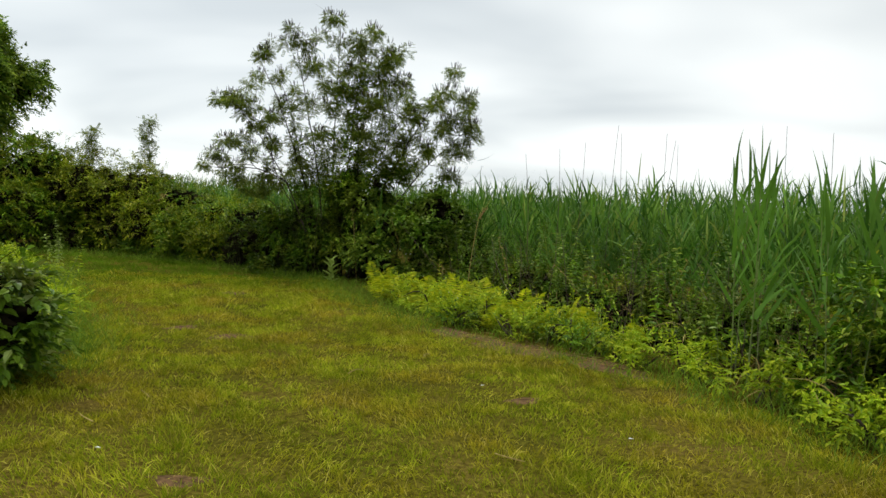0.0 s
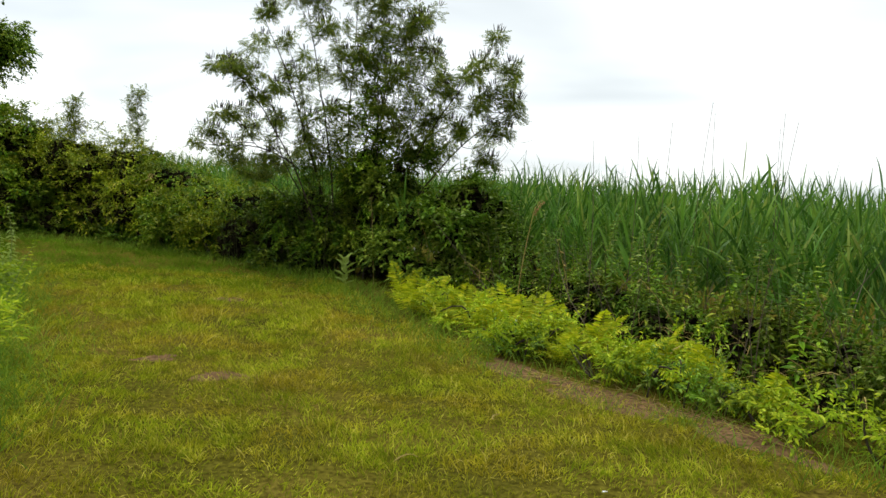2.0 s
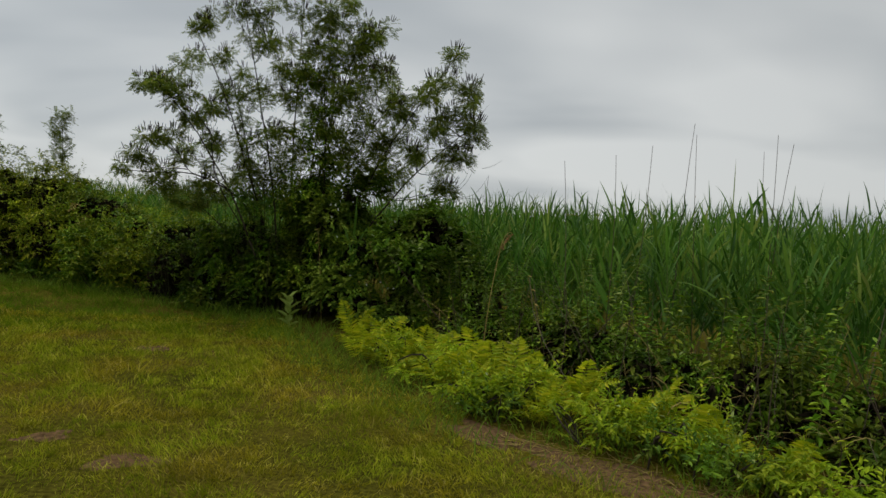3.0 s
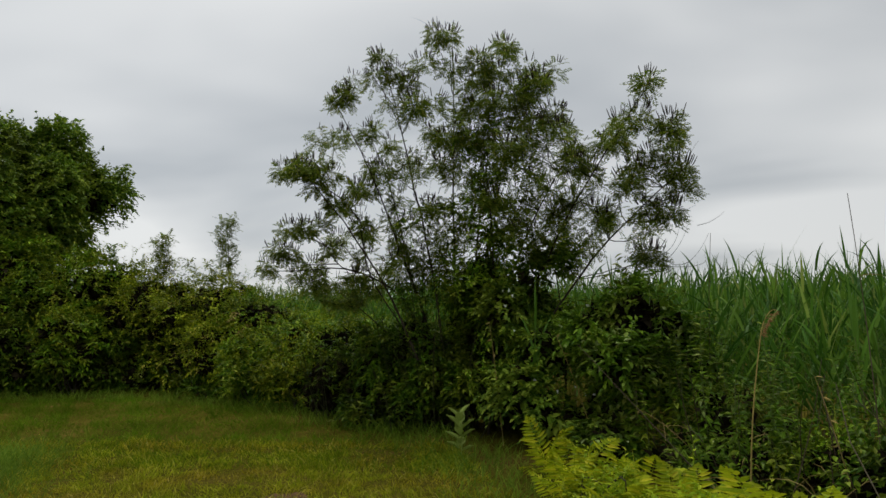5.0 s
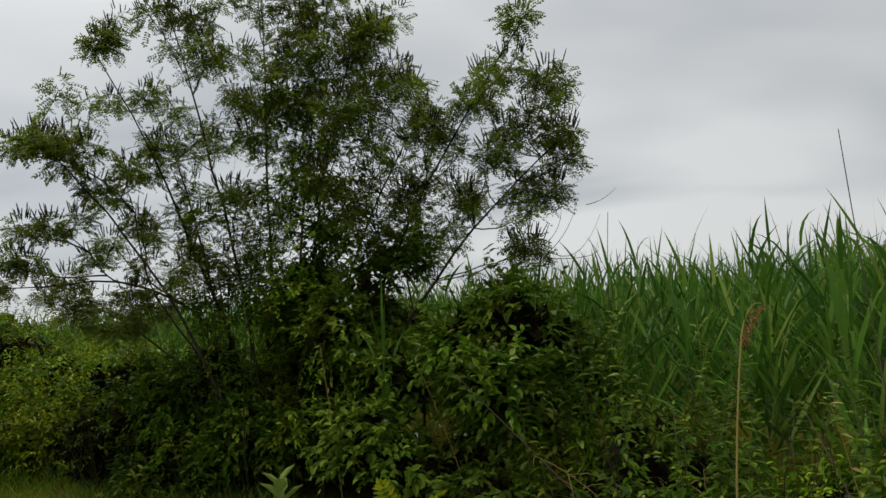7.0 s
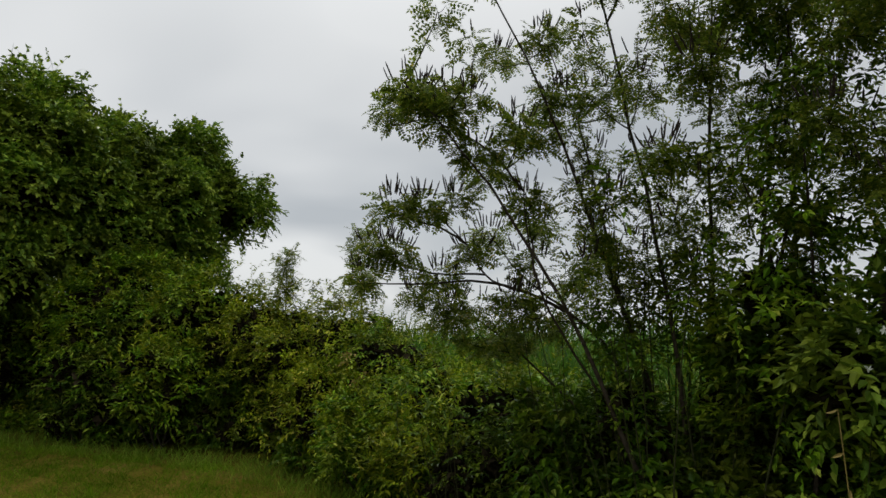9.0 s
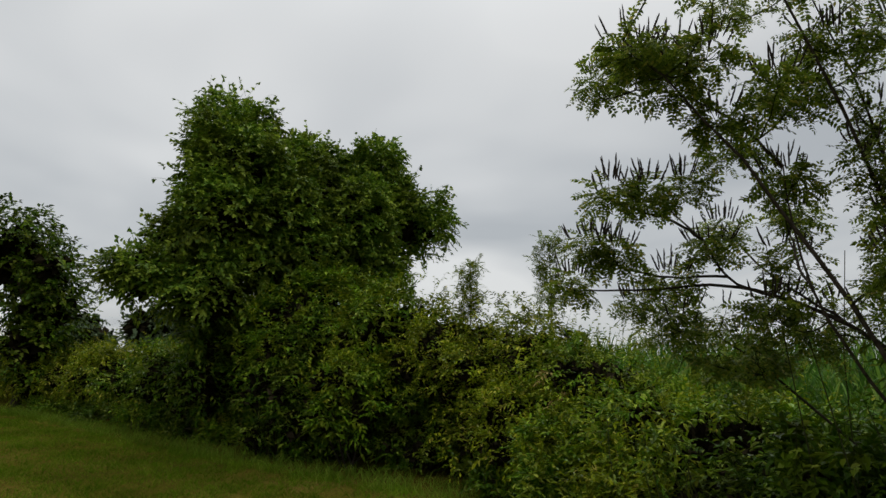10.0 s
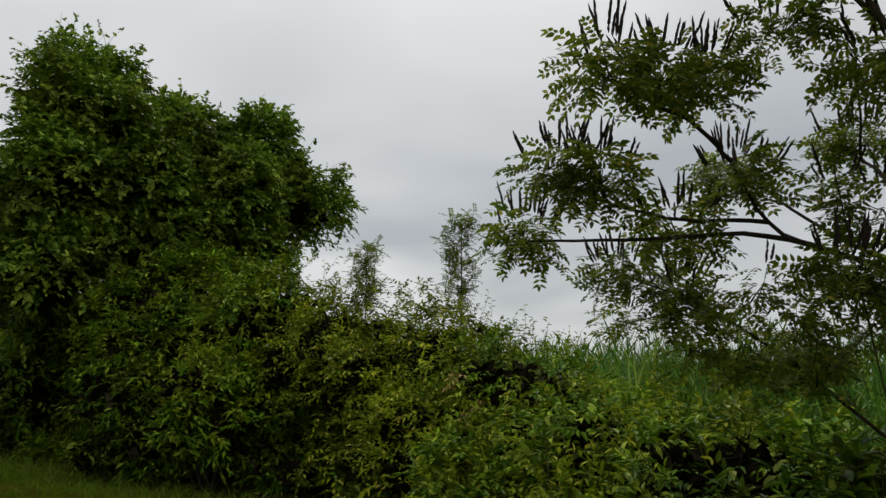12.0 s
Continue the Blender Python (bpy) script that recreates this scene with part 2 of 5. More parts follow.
M_FAR = leaf_material("distant_leaf", [(0.0, (0.07, 0.11, 0.05)), (1.0, (0.14, 0.19, 0.09))], 0.6, 0.2)
M_PETAL = leaf_material("pale_petal", [(0.0, (0.70, 0.72, 0.66)), (1.0, (0.80, 0.80, 0.76))], 0.6, 0.3)

# ---- mesh building ----
R = np.random.default_rng(7)


def unit(v):
    return v / np.maximum(np.linalg.norm(v, axis=-1, keepdims=True), 1e-9)


def mesh_object(name, V, F, material, parent=None, label="", smooth=False):
    me = bpy.data.meshes.new(name)
    me.from_pydata(np.asarray(V, float), [], np.asarray(F, int))
    me.materials.append(material)
    if smooth:
        me.shade_smooth()
    ob = new(name, me)
    if parent is not None:
        ob.parent = parent
    if label:
        tagged(ob, label)
    return ob


def part(name, pieces, material, parent, label="", smooth=False):
    """One mesh out of pieces (V, F), under a thing or a part."""
    V, F = merge(pieces)
    return mesh_object(name, V, F, material, parent, label, smooth)


def merge(pieces):
    Vs, Fs, k = [], [], 0
    for V, F in pieces:
        if len(V):
            Vs.append(np.asarray(V, float))
            Fs.append(np.asarray(F, int) + k)
            k += len(V)
    return np.concatenate(Vs), np.concatenate(Fs)


def thing(name, at, label, category, group="", kind=""):
    ob = new(name)
    ob.location = at
    ob.empty_display_size = 0.1
    return tagged(ob, label, category, group, kind)


def tube(path, radii, sides=5):
    """A tapered tube along a path, closed at its end."""
    path, n = np.asarray(path, float), len(path)
    way = unit(np.gradient(path, axis=0))
    ref = np.where(np.abs(way[:, 2:3]) > 0.9, [[1.0, 0, 0]], [[0, 0, 1.0]])
    u = unit(np.cross(way, ref))
    v = np.cross(way, u)
    a = np.linspace(0, 2 * np.pi, sides, endpoint=False)
    r = np.broadcast_to(np.asarray(radii, float), (n,))[:, None, None]
    V = path[:, None] + r * (np.cos(a)[None, :, None] * u[:, None] + np.sin(a)[None, :, None] * v[:, None])
    k, j = np.meshgrid(np.arange(n - 1), np.arange(sides), indexing="ij")
    q = [k * sides + j, k * sides + (j + 1) % sides, (k + 1) * sides + (j + 1) % sides, (k + 1) * sides + j]
    q = [x.ravel() for x in q]
    F = np.concatenate([np.stack([q[0], q[1], q[2]], 1), np.stack([q[0], q[2], q[3]], 1)])
    cap = (n - 1) * sides + np.array([[0, i, i + 1] for i in range(1, sides - 1)])
    return V.reshape(-1, 3), np.concatenate([F, cap])


def arc(a, b, sag=(0, 0, 0), n=7):
    """A bowed line from a to b."""
    t = np.linspace(0, 1, n)[:, None]
    a, b, sag = np.asarray(a, float), np.asarray(b, float), np.asarray(sag, float)
    return a + (b - a) * t + sag * (4 * t * (1 - t))


def leaves(P, D, N, L, W, oval=True, fold=0.18, droop=0.18):
    """Leaf blades folded along the midrib: base P, way D, upper side N, length L, width W."""
    n = len(P)
    L, W = np.broadcast_to(L, (n,))[:, None], np.broadcast_to(W, (n,))[:, None]
    D = unit(D)
    S = unit(np.cross(D, N))
    U = np.cross(S, D)
    if oval:
        V = np.stack([P, P + D * L * 0.3 - S * W * 0.5 + U * W * fold, P + D * L * 0.68 - S * W * 0.36 + U * W * fold - U * L * droop * 0.4,
                      P + D * L - U * L * droop, P + D * L * 0.68 + S * W * 0.36 + U * W * fold - U * L * droop * 0.4, P + D * L * 0.3 + S * W * 0.5 + U * W * fold], 1)
        f = np.array([[0, 2, 1], [0, 3, 2], [0, 4, 3], [0, 5, 4]])
    else:
        V = np.stack([P, P + D * L * 0.45 - S * W * 0.5 + U * W * fold, P + D * L - U * L * droop, P + D * L * 0.45 + S * W * 0.5 + U * W * fold], 1)
        f = np.array([[0, 2, 1], [0, 3, 2]])
    F = (np.arange(n) * V.shape[1])[:, None, None] + f[None]
    return V.reshape(-1, 3), F.reshape(-1, 3)


def blades(P, D, L, W, bend, segments=3):
    """Grass-like blades that bow over: base P, way D, bend is how far the tip sinks along its own lean."""
    n = len(P)
    L, W, bend = (np.broadcast_to(x, (n,))[:, None] for x in (L, W, bend))
    D = unit(D)
    side = unit(np.cross(D, R.normal(size=(n, 3))))
    lean = unit(D * [1, 1, 0] + 1e-4 * R.normal(size=(n, 3)))
    rows_ = []
    for k in range(segments + 1):
        t = k / segments
        mid = P + D * L * t + (lean * 0.55 - np.array([0, 0, 0.75])) * bend * L * t ** 2.2
        w = W * (1 - t ** 1.6) * (0.75 + 0.5 * min(t * 3, 1)) / 1.25
        rows_ += [mid] if k == segments else [mid - side * w / 2, mid + side * w / 2]
    V = np.stack(rows_, 1)
    f = []
    for k in range(segments):
        b = 2 * k
        f += [[b, b + 1, b + 2]] if k == segments - 1 else [[b, b + 1, b + 3], [b, b + 3, b + 2]]
    F = (np.arange(n) * V.shape[1])[:, None, None] + np.array(f)[None]
    return V.reshape(-1, 3), F.reshape(-1, 3)


def wobble(P, scale, seed=0.0):
    """Smooth uneven values, about -1 to 1."""
    x, y, z = (P * scale).T
    return (np.sin(x * 1.7 + y * 1.1 + seed) + np.sin(y * 2.3 - z * 1.9 + 1.3 * seed) + np.sin(z * 2.9 + x * 2.1 + 2.1 * seed)) / 3


def blob_points(blobs, n, rng, depth=0.35):
    """Points in the outer layer of a crown made of many overlapping clumps, and the outward way at each."""
    B = np.asarray(blobs, float)
    pick = rng.choice(len(B), n, p=B[:, 3] ** 2 / (B[:, 3] ** 2).sum())
    way = unit(rng.normal(size=(n, 3)))
    C, r = B[pick, :3], B[pick, 3]
    rough = 0.95 + 0.18 * wobble(way, 2.6, 3.0) + 0.16 * wobble(C + way * r[:, None], 5.5, 1.0)
    P = C + way * (r * rough * (1 - depth * rng.random(n) ** 1.7))[:, None]
    near = np.full(n, 9.0)
    for k, b in enumerate(B):
        d = np.linalg.norm(P - b[:3], axis=1) / b[3]
        near = np.where(pick == k, near, np.minimum(near, d))
    keep = (near > 0.72) & (P[:, 2] > 0.02) & (rng.random(n) < 0.35 + 0.65 * np.clip(way[:, 2] * 1.4 + 0.75, 0, 1))
    return P[keep], way[keep]


def lumps(P, seed):
    """Where growth bunches up (above 0) and where it leaves hollows (below 0)."""
    return 0.85 * wobble(P, 2.3, seed) + 0.7 * wobble(P[:, [1, 2, 0]], 5.1, 2.0 + seed) + 0.4 * wobble(P, 13.0, 5.0 + seed)


def blob_leaves(blobs, n, size, width, rng, oval=True, depth=0.4, spray=9, bunch=0.0):
    """Leaves set flat along arching twigs that push out of the crown, bunched, with hollows between."""
    P, way = blob_points(blobs, int(n * (1 + 0.9 * (bunch > 0))) // spray, rng, depth)
    if bunch:
        f = lumps(P, float(rng.uniform(0, 6)))
        keep = f > -0.22 + 0.3 * rng.normal(size=len(P))
        P, way, f = P[keep], way[keep], f[keep]
        P = P + way * (np.clip(f, -0.6, 0.8) * bunch)[:, None]
    m = len(P)
    d = unit(way * [0.9, 0.9, 0.55] + [0, 0, 0.12] + rng.normal(size=(m, 3)) * 0.38)
    ln = size * rng.uniform(1.8, 3.8, m)
    across = unit(np.cross(d, rng.normal(size=(m, 3)) * 0.3 + [0, 0, 1.0]))
    k = np.tile(np.arange(spray), m)
    own = np.repeat(np.arange(m), spray)
    side = np.where(k % 2, 1.0, -1.0)[:, None]
    t = k / (spray - 1)
    base = P[own] + d[own] * (ln[own] * (t - 0.4))[:, None] - np.stack([0 * t, 0 * t, 0.3 * ln[own] * t ** 2], 1)
    D = unit(side * across[own] * (1.15 - t)[:, None] + d[own] * (0.45 + 0.6 * t)[:, None] + rng.normal(size=base.shape) * 0.25 - [0, 0, 0.28])
    N = unit(np.array([0, 0, 1.0]) + way[own] * 0.35 + rng.normal(size=base.shape) * 0.25)
    L = size * rng.uniform(0.65, 1.25, len(base)) * (1.12 - 0.4 * t)
    ok = base[:, 2] > 0.01
    return leaves(base[ok], D[ok], N[ok], L[ok], L[ok] * width, oval)


def shade_inside(blobs, n, size, rng):
    """Twigs and leaves in the heart of a bush, near black as painted shade."""
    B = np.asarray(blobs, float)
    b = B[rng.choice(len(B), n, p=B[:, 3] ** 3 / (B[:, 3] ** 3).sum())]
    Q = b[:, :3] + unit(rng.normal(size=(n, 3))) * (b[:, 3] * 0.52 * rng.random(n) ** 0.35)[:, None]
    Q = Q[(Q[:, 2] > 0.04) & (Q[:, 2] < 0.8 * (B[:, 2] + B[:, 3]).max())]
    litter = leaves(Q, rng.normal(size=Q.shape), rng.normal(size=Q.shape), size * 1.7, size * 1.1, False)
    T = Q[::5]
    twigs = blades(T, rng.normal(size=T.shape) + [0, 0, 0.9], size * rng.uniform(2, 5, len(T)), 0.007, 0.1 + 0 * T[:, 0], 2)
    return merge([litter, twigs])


def shrub_blobs(c, rx, ry, h, rng, count=11, undercut=0.0):
    """Lumps of growth over a rounded bush standing at c, with hollows between them."""
    out = [(0, 0, h * 0.42, min(min(rx, ry) * 0.62, h * 0.4))]
    for k in range(count):
        t = 2.4 * k + rng.normal() * 0.4
        up = rng.uniform(0.02 + 0.2 * undercut, 1.0) ** 0.8
        q = math.sqrt(max(0.0, 1 - up ** 3.2)) * rng.uniform(0.7, 1.14) * (1 - undercut * max(0.0, 1 - up / 0.45))
        r = min(min(rx, ry) * rng.uniform(0.2, 0.5), h * 0.32)
        out.append((rx * q * math.cos(t) * (1 - 0.3 * r / rx), ry * q * math.sin(t) * (1 - 0.3 * r / ry), max(0.12, (h - r) * up * rng.uniform(0.9, 1.08)), r))
    return out


def shrub(name, c, rx, ry, h, material, leaf, n, label, category="bush", group="", seed=0, oval=True, width=0.5, count=11, shoots=0.0, undercut=0.0):
    """A bush: bare stems from one root and a dense uneven crown."""
    rng = np.random.default_rng(seed)
    root = thing(name, (*c, 0), label, category, group)
    blobs = shrub_blobs(c, rx, ry, h, rng, count, undercut)
    for k in range(5):
        b = blobs[rng.integers(len(blobs))]
        foot = np.array([rng.normal() * rx * 0.15, rng.normal() * ry * 0.15, -0.05])
        tip = np.array([b[0], b[1], max(b[2], 0.2)])
        part("stem", [tube(arc(foot, tip, rng.normal(size=3) * 0.08, 6), np.linspace(0.014, 0.005, 6), 5)], M_BARK, root)
    big = h > 1.2 or group == "weeds along the reeds"
    pieces = [blob_leaves(blobs, n, leaf, width, rng, oval, 0.4, 9, min(0.22, 0.2 * min(rx, ry, h)) if h > 0.6 else 0.0)]
    if big:
        # dark filling that paints the shade in the bush's hollows
        tagged(part("shade_brushwood", [shade_inside(blobs, n // 6, leaf, rng)], M_INNER_SHADE, root, "near-black twigs and leaves standing for the shade inside"), kind="stuff")
    tips = []
    if shoots:
        # leafy shoots that stick out of the outline
        P, way = blob_points(blobs, int(shoots), rng, 0.05)
        P, way = P[P[:, 2] > h * 0.45], way[P[:, 2] > h * 0.45]
        for p, w in zip(P, way):
            ln = rng.uniform(0.10, 0.32)
            d = unit(w * 0.6 + [0, 0, 0.8] + rng.normal(size=3) * 0.3)
            path = arc(p, p + d * ln, rng.normal(size=3) * 0.02, 4)
            tips.append(tube(path, [0.003, 0.0025, 0.002, 0.001], 3))
            m = 7
            q = p + d * np.linspace(0.02, ln, m)[:, None]
            D = unit(np.cross(np.tile(d, (m, 1)), rng.normal(size=(m, 3))) + d * 0.5)
            tips.append(leaves(q, D, unit(np.tile([0, 0, 1.0], (m, 1)) + rng.normal(size=(m, 3)) * 0.3), leaf * 0.8, leaf * width * 0.8, oval))
    pale = tips and name == "bush" and material in (M_YELLOW, M_MID)
    part("foliage", pieces if pale else pieces + tips, material, root)
    if pale:
        # outer shoots get the lighter colour, as if the sun caught them
        tagged(part("sunlit_tip", tips, M_TIP, root, "leafy shoots in a paler colour, painted as sunlit"), kind="stuff")
    return root


# ---- ground ----
# the mown track, bounded by the growth on either hand
TRACK = [(-42, 17.6), (-20, 17.4), (-10.5, 16.35), (-7, 16.3), (-4.3, 14.8), (-2.4, 13.5), (-1.3, 12.0), (-0.5, 9.9), (0.5, 7.8), (1.5, 6.9), (2.2, 5.7), (2.8, 4.4), (3.4, 2.5), (4, -2), (4.5, -9), (-9, -9), (-42, -9)]


def inside(poly, x, y):
    hit = np.zeros(len(x), bool)
    for (x0, y0), (x1, y1) in zip(poly, poly[1:] + poly[:1]):
        if y0 != y1:
            hit ^= ((y0 > y) != (y1 > y)) & (x < (x1 - x0) * (y - y0) / (y1 - y0) + x0)
    return hit


def edge_distance(poly, x, y, last):
    d = np.full(len(x), 1e9)
    for (x0, y0), (x1, y1) in list(zip(poly, poly[1:]))[:last]:
        dx, dy = x1 - x0, y1 - y0
        t = np.clip(((x - x0) * dx + (y - y0) * dy) / (dx * dx + dy * dy), 0, 1)
        d = np.minimum(d, np.hypot(x - x0 - t * dx, y - y0 - t * dy))
    return d


def lie(x, y):
    """Height of the ground: almost level, with small humps."""
    P = np.stack([x, y, 0 * x], -1).reshape(-1, 3)
    far = np.clip(1.3 - np.hypot(x, y - 8) / 40, 0, 1)
    return far * (0.018 * wobble(P, 0.9, 2.0) + 0.010 * wobble(P, 3.1, 5.0)).reshape(np.shape(x))


ax = np.concatenate([[-2500, -800, -300, -120, -60], np.arange(-30, 20.01, 0.3), [40, 80, 150, 400, 1000, 2500]])
ay = np.concatenate([[-2500, -800, -200, -60, -20], np.arange(-6, 26.01, 0.3), [35, 50, 80, 150, 400, 1000, 2500]])
gx, gy = np.meshgrid(ax, ay, indexing="ij")
gv = np.stack([gx, gy, lie(gx, gy)], -1).reshape(-1, 3)
i, j = np.meshgrid(np.arange(len(ax) - 1), np.arange(len(ay) - 1), indexing="ij")
i, j, nn = i.ravel(), j.ravel(), len(ay)
gf = np.stack([i * nn + j, (i + 1) * nn + j, (i + 1) * nn + j + 1, i * nn + j + 1], 1)
ground = mesh_object("ground", gv, gf, M_GROUND, smooth=True)
tagged(ground, "uneven olive-green mown track with thin turf and brown soil", "ground", kind="structure")

# bare soil where the turf is worn through
SOIL = [(1.2, 6.92, 0.72, 0.27, -46), (0.62, 7.6, 0.5, 0.2, -52), (1.85, 6.1, 0.46, 0.22, -55), (-1.68, 6.96, 0.24, 0.12, 10), (-2.5, 10.35, 0.2, 0.13, 0), (-2.3, 7.4, 0.16, 0.10, 20), (-1.0, 3.3, 0.14, 0.08, 0), (0.9, 4.9, 0.14, 0.08, 30)]


def soil_patch(x, y, rx, ry, turn, seed):
    rng = np.random.default_rng(seed)
    k, m = 28, 5
    t = np.linspace(0, 2 * np.pi, k, endpoint=False)
    rim = 1 + 0.22 * np.sin(3 * t + seed) + 0.14 * np.sin(5 * t + 2 * seed) + 0.08 * rng.normal(size=k)
    V = []
    for q in np.linspace(0.06, 1, m):
        lx, ly = rx * q * rim * np.cos(t), ry * q * rim * np.sin(t)
        c, s_ = math.cos(radians(turn)), math.sin(radians(turn))
        px, py = x + c * lx - s_ * ly, y + s_ * lx + c * ly
        V.append(np.stack([px, py, lie(px, py) + 0.012 * (1 - q ** 3) + 0.004 * rng.normal(size=k) * (q < 1)], 1))
    V = np.concatenate(V)
    F = []
    for a_ in range(m - 1):
        for b_ in range(k):
            p, q, r_, s2 = a_ * k + b_, a_ * k + (b_ + 1) % k, (a_ + 1) * k + (b_ + 1) % k, (a_ + 1) * k + b_
            F += [[p, r_, q], [p, s2, r_]]
    F += [[0, b_, b_ + 1] for b_ in range(1, k - 1)]
    ob = mesh_object("bare_soil", V, F, M_SOIL, smooth=True)
    return tagged(ob, "patch of bare brown soil worn through the turf", "soil", "worn patches", "structure")


for k, row in enumerate(SOIL):
    soil_patch(*row, k)


# ---- grass ----
def scatter(x0, x1, y0, y1, per_m2, rng):
    n = int((x1 - x0) * (y1 - y0) * per_m2)
    x, y = rng.uniform(x0, x1, n), rng.uniform(y0, y1, n)
    keep = inside(TRACK, x, y)
    x, y = x[keep], y[keep]
    bare = np.zeros(len(x), bool)
    for sx, sy, rx, ry, turn in SOIL:
        c, s_ = math.cos(radians(turn)), math.sin(radians(turn))
        u, v = c * (x - sx) + s_ * (y - sy), -s_ * (x - sx) + c * (y - sy)
        bare |= (u / rx) ** 2 + (v / ry) ** 2 < rng.uniform(-0.45, 0.95, len(x))
    P = np.stack([x, y, 0 * x], 1)
    thin = 0.5 + 0.45 * wobble(P, 2.1, 4.0) + 0.55 * wobble(P, 6.0, 1.0) + 0.3 * wobble(P, 13.0, 3.0)
    keep = ~bare & (rng.random(len(x)) < np.clip(thin + 0.4, 0.16, 1))
    return x[keep], y[keep]


def grass_blades(x, y, rng, tall, wide, segments):
    P = np.stack([x, y, lie(x, y) - 0.004], 1)
    n = len(x)
    hump = 1 + 0.55 * wobble(P, 2.4, 1.0) + 0.6 * wobble(P, 6.5, 6.0) + 0.3 * wobble(P, 17.0, 2.0)
    L = tall * np.clip(hump, 0.3, 2.3) * rng.uniform(0.5, 1.35, n)
    comb = np.stack([wobble(P, 1.9, 8.0), wobble(P, 1.9, 11.0)], 1) * 0.4
    D = unit(np.stack([comb[:, 0] + rng.normal(size=n) * 0.42, comb[:, 1] + rng.normal(size=n) * 0.42, np.ones(n)], 1))
    return blades(P, D, L, wide * rng.uniform(0.7, 1.3, n), rng.uniform(0.1, 0.6, n), segments)


rng = np.random.default_rng(11)
x, y = scatter(-4.6, 3.4, 2.2, 8.0, 3000, rng)
mesh_near = grass_blades(x, y, rng, 0.062, 0.0053, 2)
x, y = scatter(-7.5, 1.5, 8.0, 12.5, 1900, rng)
mesh_mid = grass_blades(x, y, rng, 0.08, 0.0065, 2)
x, y = scatter(-24, 0, 11.2, 17.6, 1500, rng)
mesh_far = grass_blades(x, y, rng, 0.085, 0.010, 1)
x, y = scatter(-9, 4.5, -3, 2.2, 300, rng)
mesh_back = grass_blades(x, y, rng, 0.06, 0.008, 1)
# tussocks that stand up out of the mown turf
x, y = scatter(-5, 3.2, 2.4, 11.5, 20, rng)
pick = np.repeat(np.arange(len(x)), 46)
spread = rng.uniform(0.03, 0.11, len(x))[pick]
ta, tr = rng.uniform(0, 2 * np.pi, len(pick)), np.sqrt(rng.random(len(pick)))
ox, oy = np.cos(ta) * tr, np.sin(ta) * tr
px, py = x[pick] + ox * spread, y[pick] + oy * spread
P = np.stack([px, py, lie(px, py) - 0.004], 1)
D = np.stack([ox * 0.6 + rng.normal(size=len(px)) * 0.2, oy * 0.6 + rng.normal(size=len(px)) * 0.2, np.ones(len(px))], 1)
mesh_tuft = blades(P, D, (0.04 + 0.05 * rng.random(len(x)) ** 2)[pick] * rng.uniform(0.6, 1.2, len(px)), 0.005, rng.uniform(0.1, 0.6, len(px)), 2)
V, F = merge([mesh_near, mesh_mid, mesh_back, mesh_tuft])
tagged(mesh_object("lawn_grass", V, F, M_GRASS), "short mown olive and yellow-green grass covering the track", "grass", kind="stuff")

V, F = mesh_far
tagged(mesh_object("lush_grass", V, F, M_LUSH), "thicker green grass where the track nears the hedge", "grass", kind="stuff")

# longer unmown grass along the foot of the growth
n = 170000
x, y = rng.uniform(-22, 4.2, n), rng.uniform(1.5, 18.2, n)
d = edge_distance(TRACK, x, y, 13)
ok = (d < 0.55 * rng.random(n) ** 0.7 + 0.05)
for sx, sy, rx, ry, turn in SOIL[:3]:
    c, s_ = math.cos(radians(turn)), math.sin(radians(turn))
    u, v = c * (x - sx) + s_ * (y - sy), -s_ * (x - sx) + c * (y - sy)
    ok &= (u / rx) ** 2 + (v / ry) ** 2 > rng.uniform(0.3, 1.1, n)
x, y = x[ok], y[ok]
P = np.stack([x, y, lie(x, y)], 1)
m = len(x)
D = unit(np.stack([rng.normal(size=m) * 0.35, rng.normal(size=m) * 0.35, np.ones(m)], 1))
V1 = blades(P, D, rng.uniform(0.10, 0.30, m), 0.007, rng.uniform(0.15, 0.6, m), 3)
# and among the weeds on the other hand
n = 26000
t = rng.random(n)
x, y = -3.05 - 3.2 * t + rng.normal(size=n) * 0.36, 5.2 + 6.2 * t + rng.normal(size=n) * 0.4
P = np.stack([x, y, lie(x, y)], 1)
D = unit(np.stack([rng.normal(size=n) * 0.4, rng.normal(size=n) * 0.4, np.ones(n)], 1))
V2 = blades(P, D, rng.uniform(0.10, 0.42, n), 0.006, rng.uniform(0.2, 0.7, n), 3)
V, F = merge([V1, V2])
tagged(mesh_object("long_grass", V, F, M_LONGGRASS), "long unmown green grass along the edge of the track", "grass", kind="stuff")

